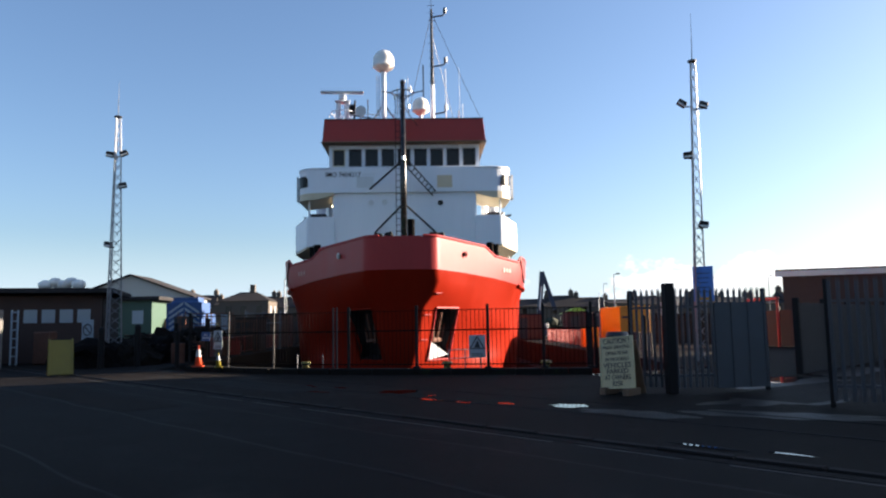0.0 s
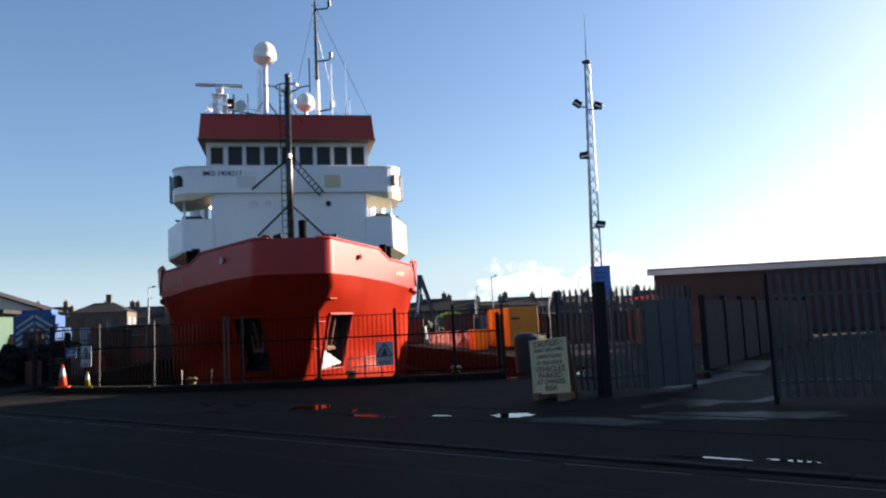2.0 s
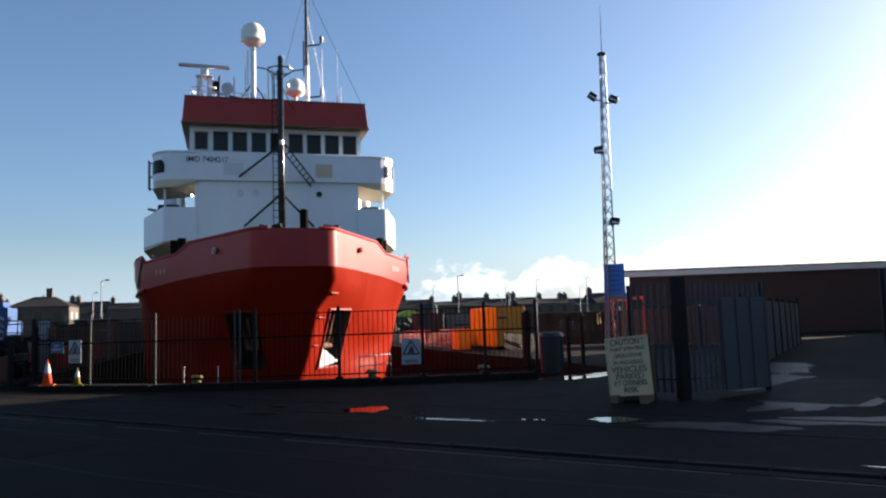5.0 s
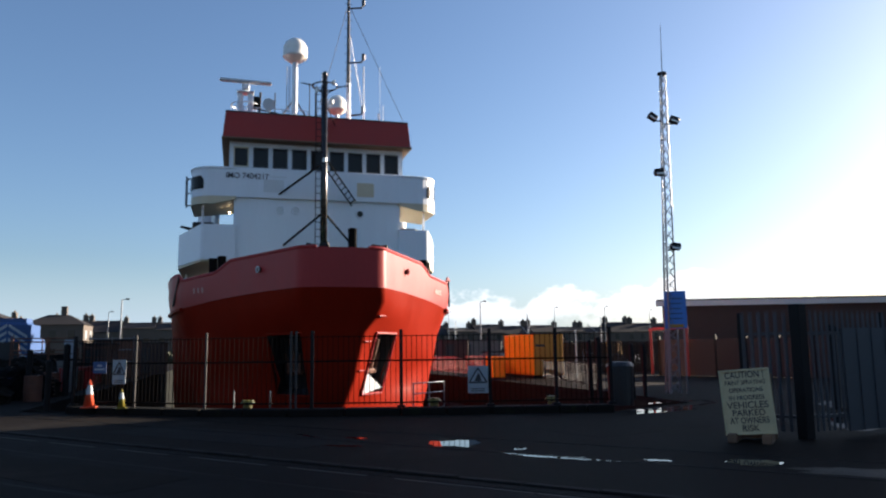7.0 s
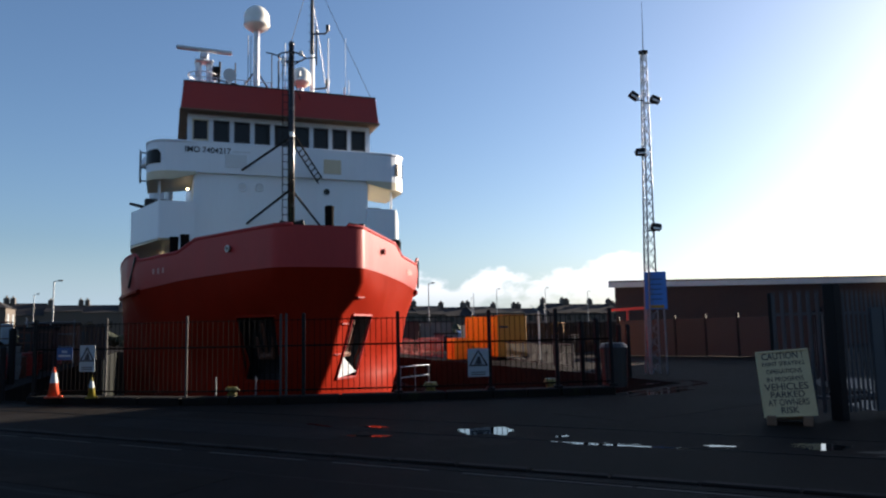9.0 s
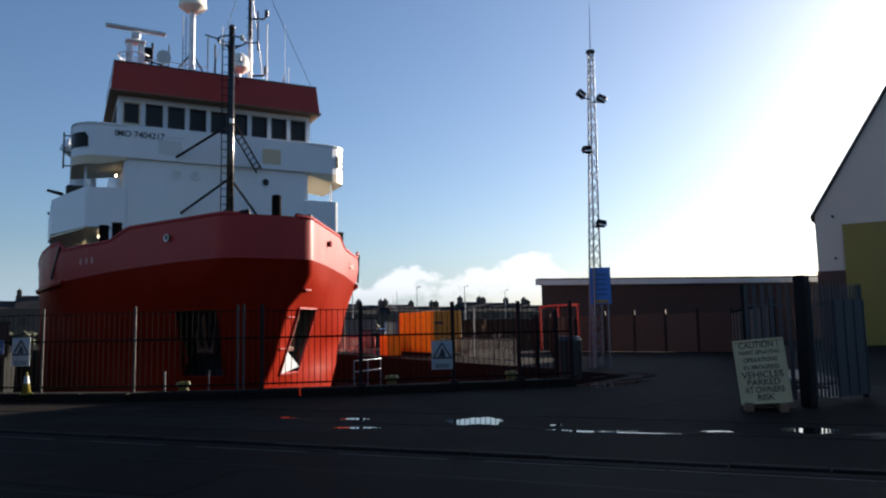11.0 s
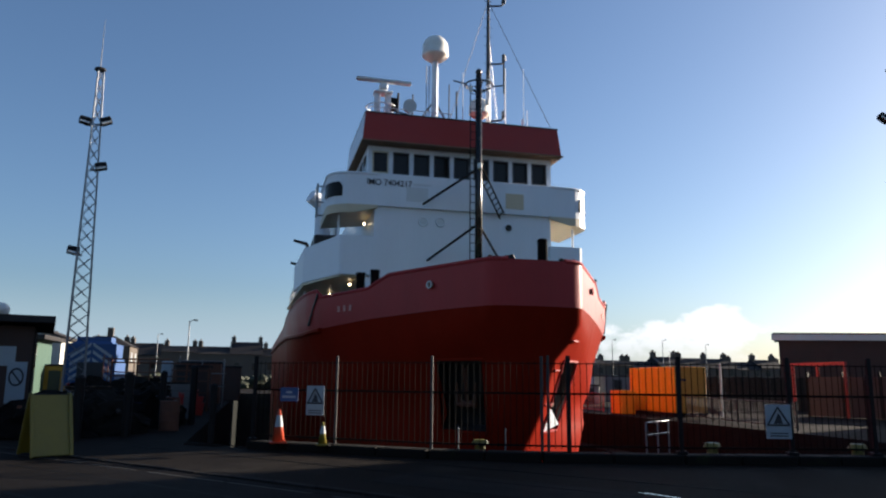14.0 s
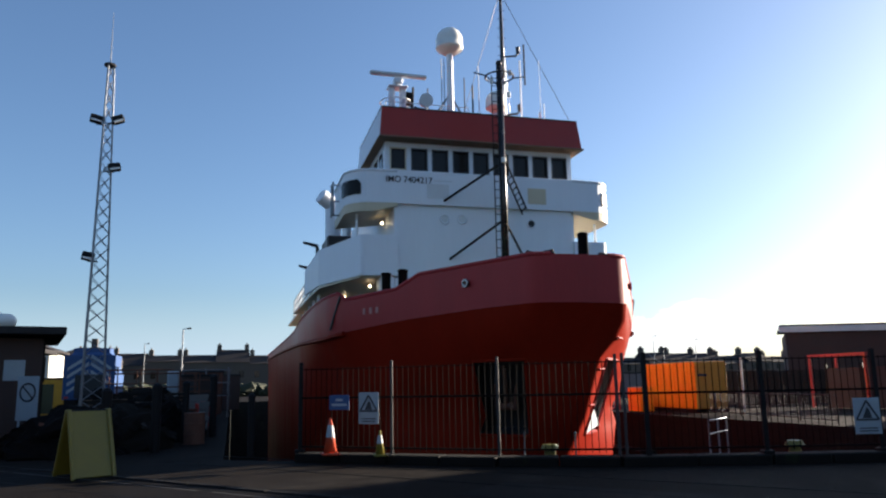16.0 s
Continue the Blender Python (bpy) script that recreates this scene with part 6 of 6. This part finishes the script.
def street_lamp(x, y, h, label):
    t = thing("street_lamp", label, "street lamp", at=(x, y, 0), group="harbour street lamps")
    bm = B()
    rod(bm, (0, 0, 0), (0, 0, h), 0.09, 0.05, seg=8)
    part("pole", bm, "galv", t, local=True)
    bm = B()
    rod(bm, (0, 0, h - 0.05), (0.4, 0, h + 0.08), 0.035, seg=6)
    part("arm", bm, "galv", t, local=True)
    bm = B()
    box(bm, (0.5, 0, h + 0.06), (0.36, 0.2, 0.13), bevel=0.03)
    part("head", bm, "black_iron", t, local=True)


for x, y, h in ((21.7, 55.3, 6.7), (-13.6, 53, 6.6), (48, 95, 8.5), (60, 100, 9.0), (36, 118, 9.0), (75, 110, 9.0), (-22, 100, 8.0)):
    street_lamp(x, y, h, "slim grey street lamp with a single head")


def boat(x, y, L, hull_m, cabin, mast, rz, label):
    t = thing("fishing_boat", label, "boat", at=(x, y, -0.5), group="boats in the harbour", rz=rz)
    bm = B()
    n = 10
    rows_ = []
    for k in range(n + 1):
        u = k / n
        w_ = L * 0.16 * (1 - u ** 3) + 0.02
        sh = 1.3 + 0.9 * u ** 2
        rows_.append([bm.verts.new((L * (u - 0.5), s_ * q, z)) for s_, q, z in ((-1, w_, sh), (-1, w_ * 0.6, 0), (1, w_ * 0.6, 0), (1, w_, sh))])
    for ra, rb in zip(rows_, rows_[1:]):
        for j in range(4):
            bm.faces.new((ra[j], ra[(j + 1) % 4], rb[(j + 1) % 4], rb[j]))
    bm.faces.new(rows_[0])
    part("hull", bm, hull_m, t, local=True)
    bm = B()
    box(bm, (-L * 0.15, 0, 2.1), (L * 0.25, L * 0.18, 1.7), bevel=0.1)
    part("wheelhouse", bm, cabin, t, local=True)
    bm = B()
    box(bm, (-L * 0.02, 0, 2.45), (0.06, L * 0.15, 0.6))
    part("window", bm, "pane", t, local=True)
    bm = B()
    rod(bm, (L * 0.05, 0, 1.2), (L * 0.05, 0, mast), 0.06, 0.03, seg=6)
    rod(bm, (L * 0.05, 0, mast * 0.6), (L * 0.3, 0, mast * 0.85), 0.04, seg=6)
    part("mast", bm, "galv", t, local=True)


boat(30, 62, 9, "blue", "sign_white", 6.5, 100, "small blue and white fishing boat")
boat(24.5, 74, 8, "sign_white", "sign_white", 6.0, 80, "small white fishing boat")
boat(37, 80, 10, "red_paint", "sign_white", 7.0, 60, "red and white fishing boat")
boat(45, 72, 9, "sign_white", "ochre", 6.4, 120, "white fishing boat with ochre cabin")
# pale tent cover over a boat
tc_ = thing("tent_cover", "yellow-green pitched cover over a boat", "cover", at=(27.3, 103, 0))
bm = B()
m_ = Matrix.Translation((0, -1.5, 0))
upright(bm, [(-2.8, 3.1), (2.8, 3.1), (0.4, 4.1), (-0.4, 4.1)], m_, 3)
part("canopy", bm, "lime", tc_, local=True)
for x in (-2.5, 2.5):
    for y in (-1.3, 1.3):
        bm = B()
        rod(bm, (x, y, 0), (x, y, 3.15), 0.07, seg=6)
        part("pole", bm, "galv", tc_, local=True)
# knuckle crane on the far quay
kc = thing("quay_crane", "dark blue folding crane standing on the far quay", "crane", at=(15.9, 67.8, 0))
bm = B()
rod(bm, (0, 0, 0), (0, 0, 1.6), 0.7, 0.6, seg=12)
part("pedestal", bm, "crane", kc, local=True)
for a, b, s_ in (((-0.6, 0, 1.5), (0.0, 0, 8.0), 0.55), ((0.0, 0, 8.0), (1.5, 0, 3.2), 0.45)):
    a, b = Vector(a), Vector(b)
    bm = B()
    m_ = Matrix.Translation((a + b) / 2) @ (b - a).to_track_quat("Z", "Y").to_matrix().to_4x4() @ Matrix.Diagonal((s_, s_, (b - a).length, 1))
    bmesh.ops.create_cube(bm, size=1, matrix=m_)
    part("boom", bm, "crane", kc, local=True)
bm = B()
rod(bm, (-0.5, -0.3, 3.2), (-0.15, -0.3, 6.2), 0.12, seg=8)
part("ram", bm, "steel", kc, local=True)
# hedge and scrub line behind the harbour: many small clumps
bm = B()
random.seed(12)
for k in range(420):
    x = random.uniform(-60, 140)
    r = random.uniform(0.6, 1.5)
    bmesh.ops.create_icosphere(bm, subdivisions=1, radius=r, matrix=Matrix.Translation((x, random.uniform(122, 132), random.uniform(0.3, 1.8))) @ Matrix.Diagonal((1.3, 1, random.uniform(0.7, 1.2), 1)))
for v in bm.verts:
    v.co += 0.4 * noise.noise_vector(v.co * 0.9)
solid("hedge", bm, "scrub", "dark ragged scrub and hedge behind the harbour", "hedge", kind="stuff")
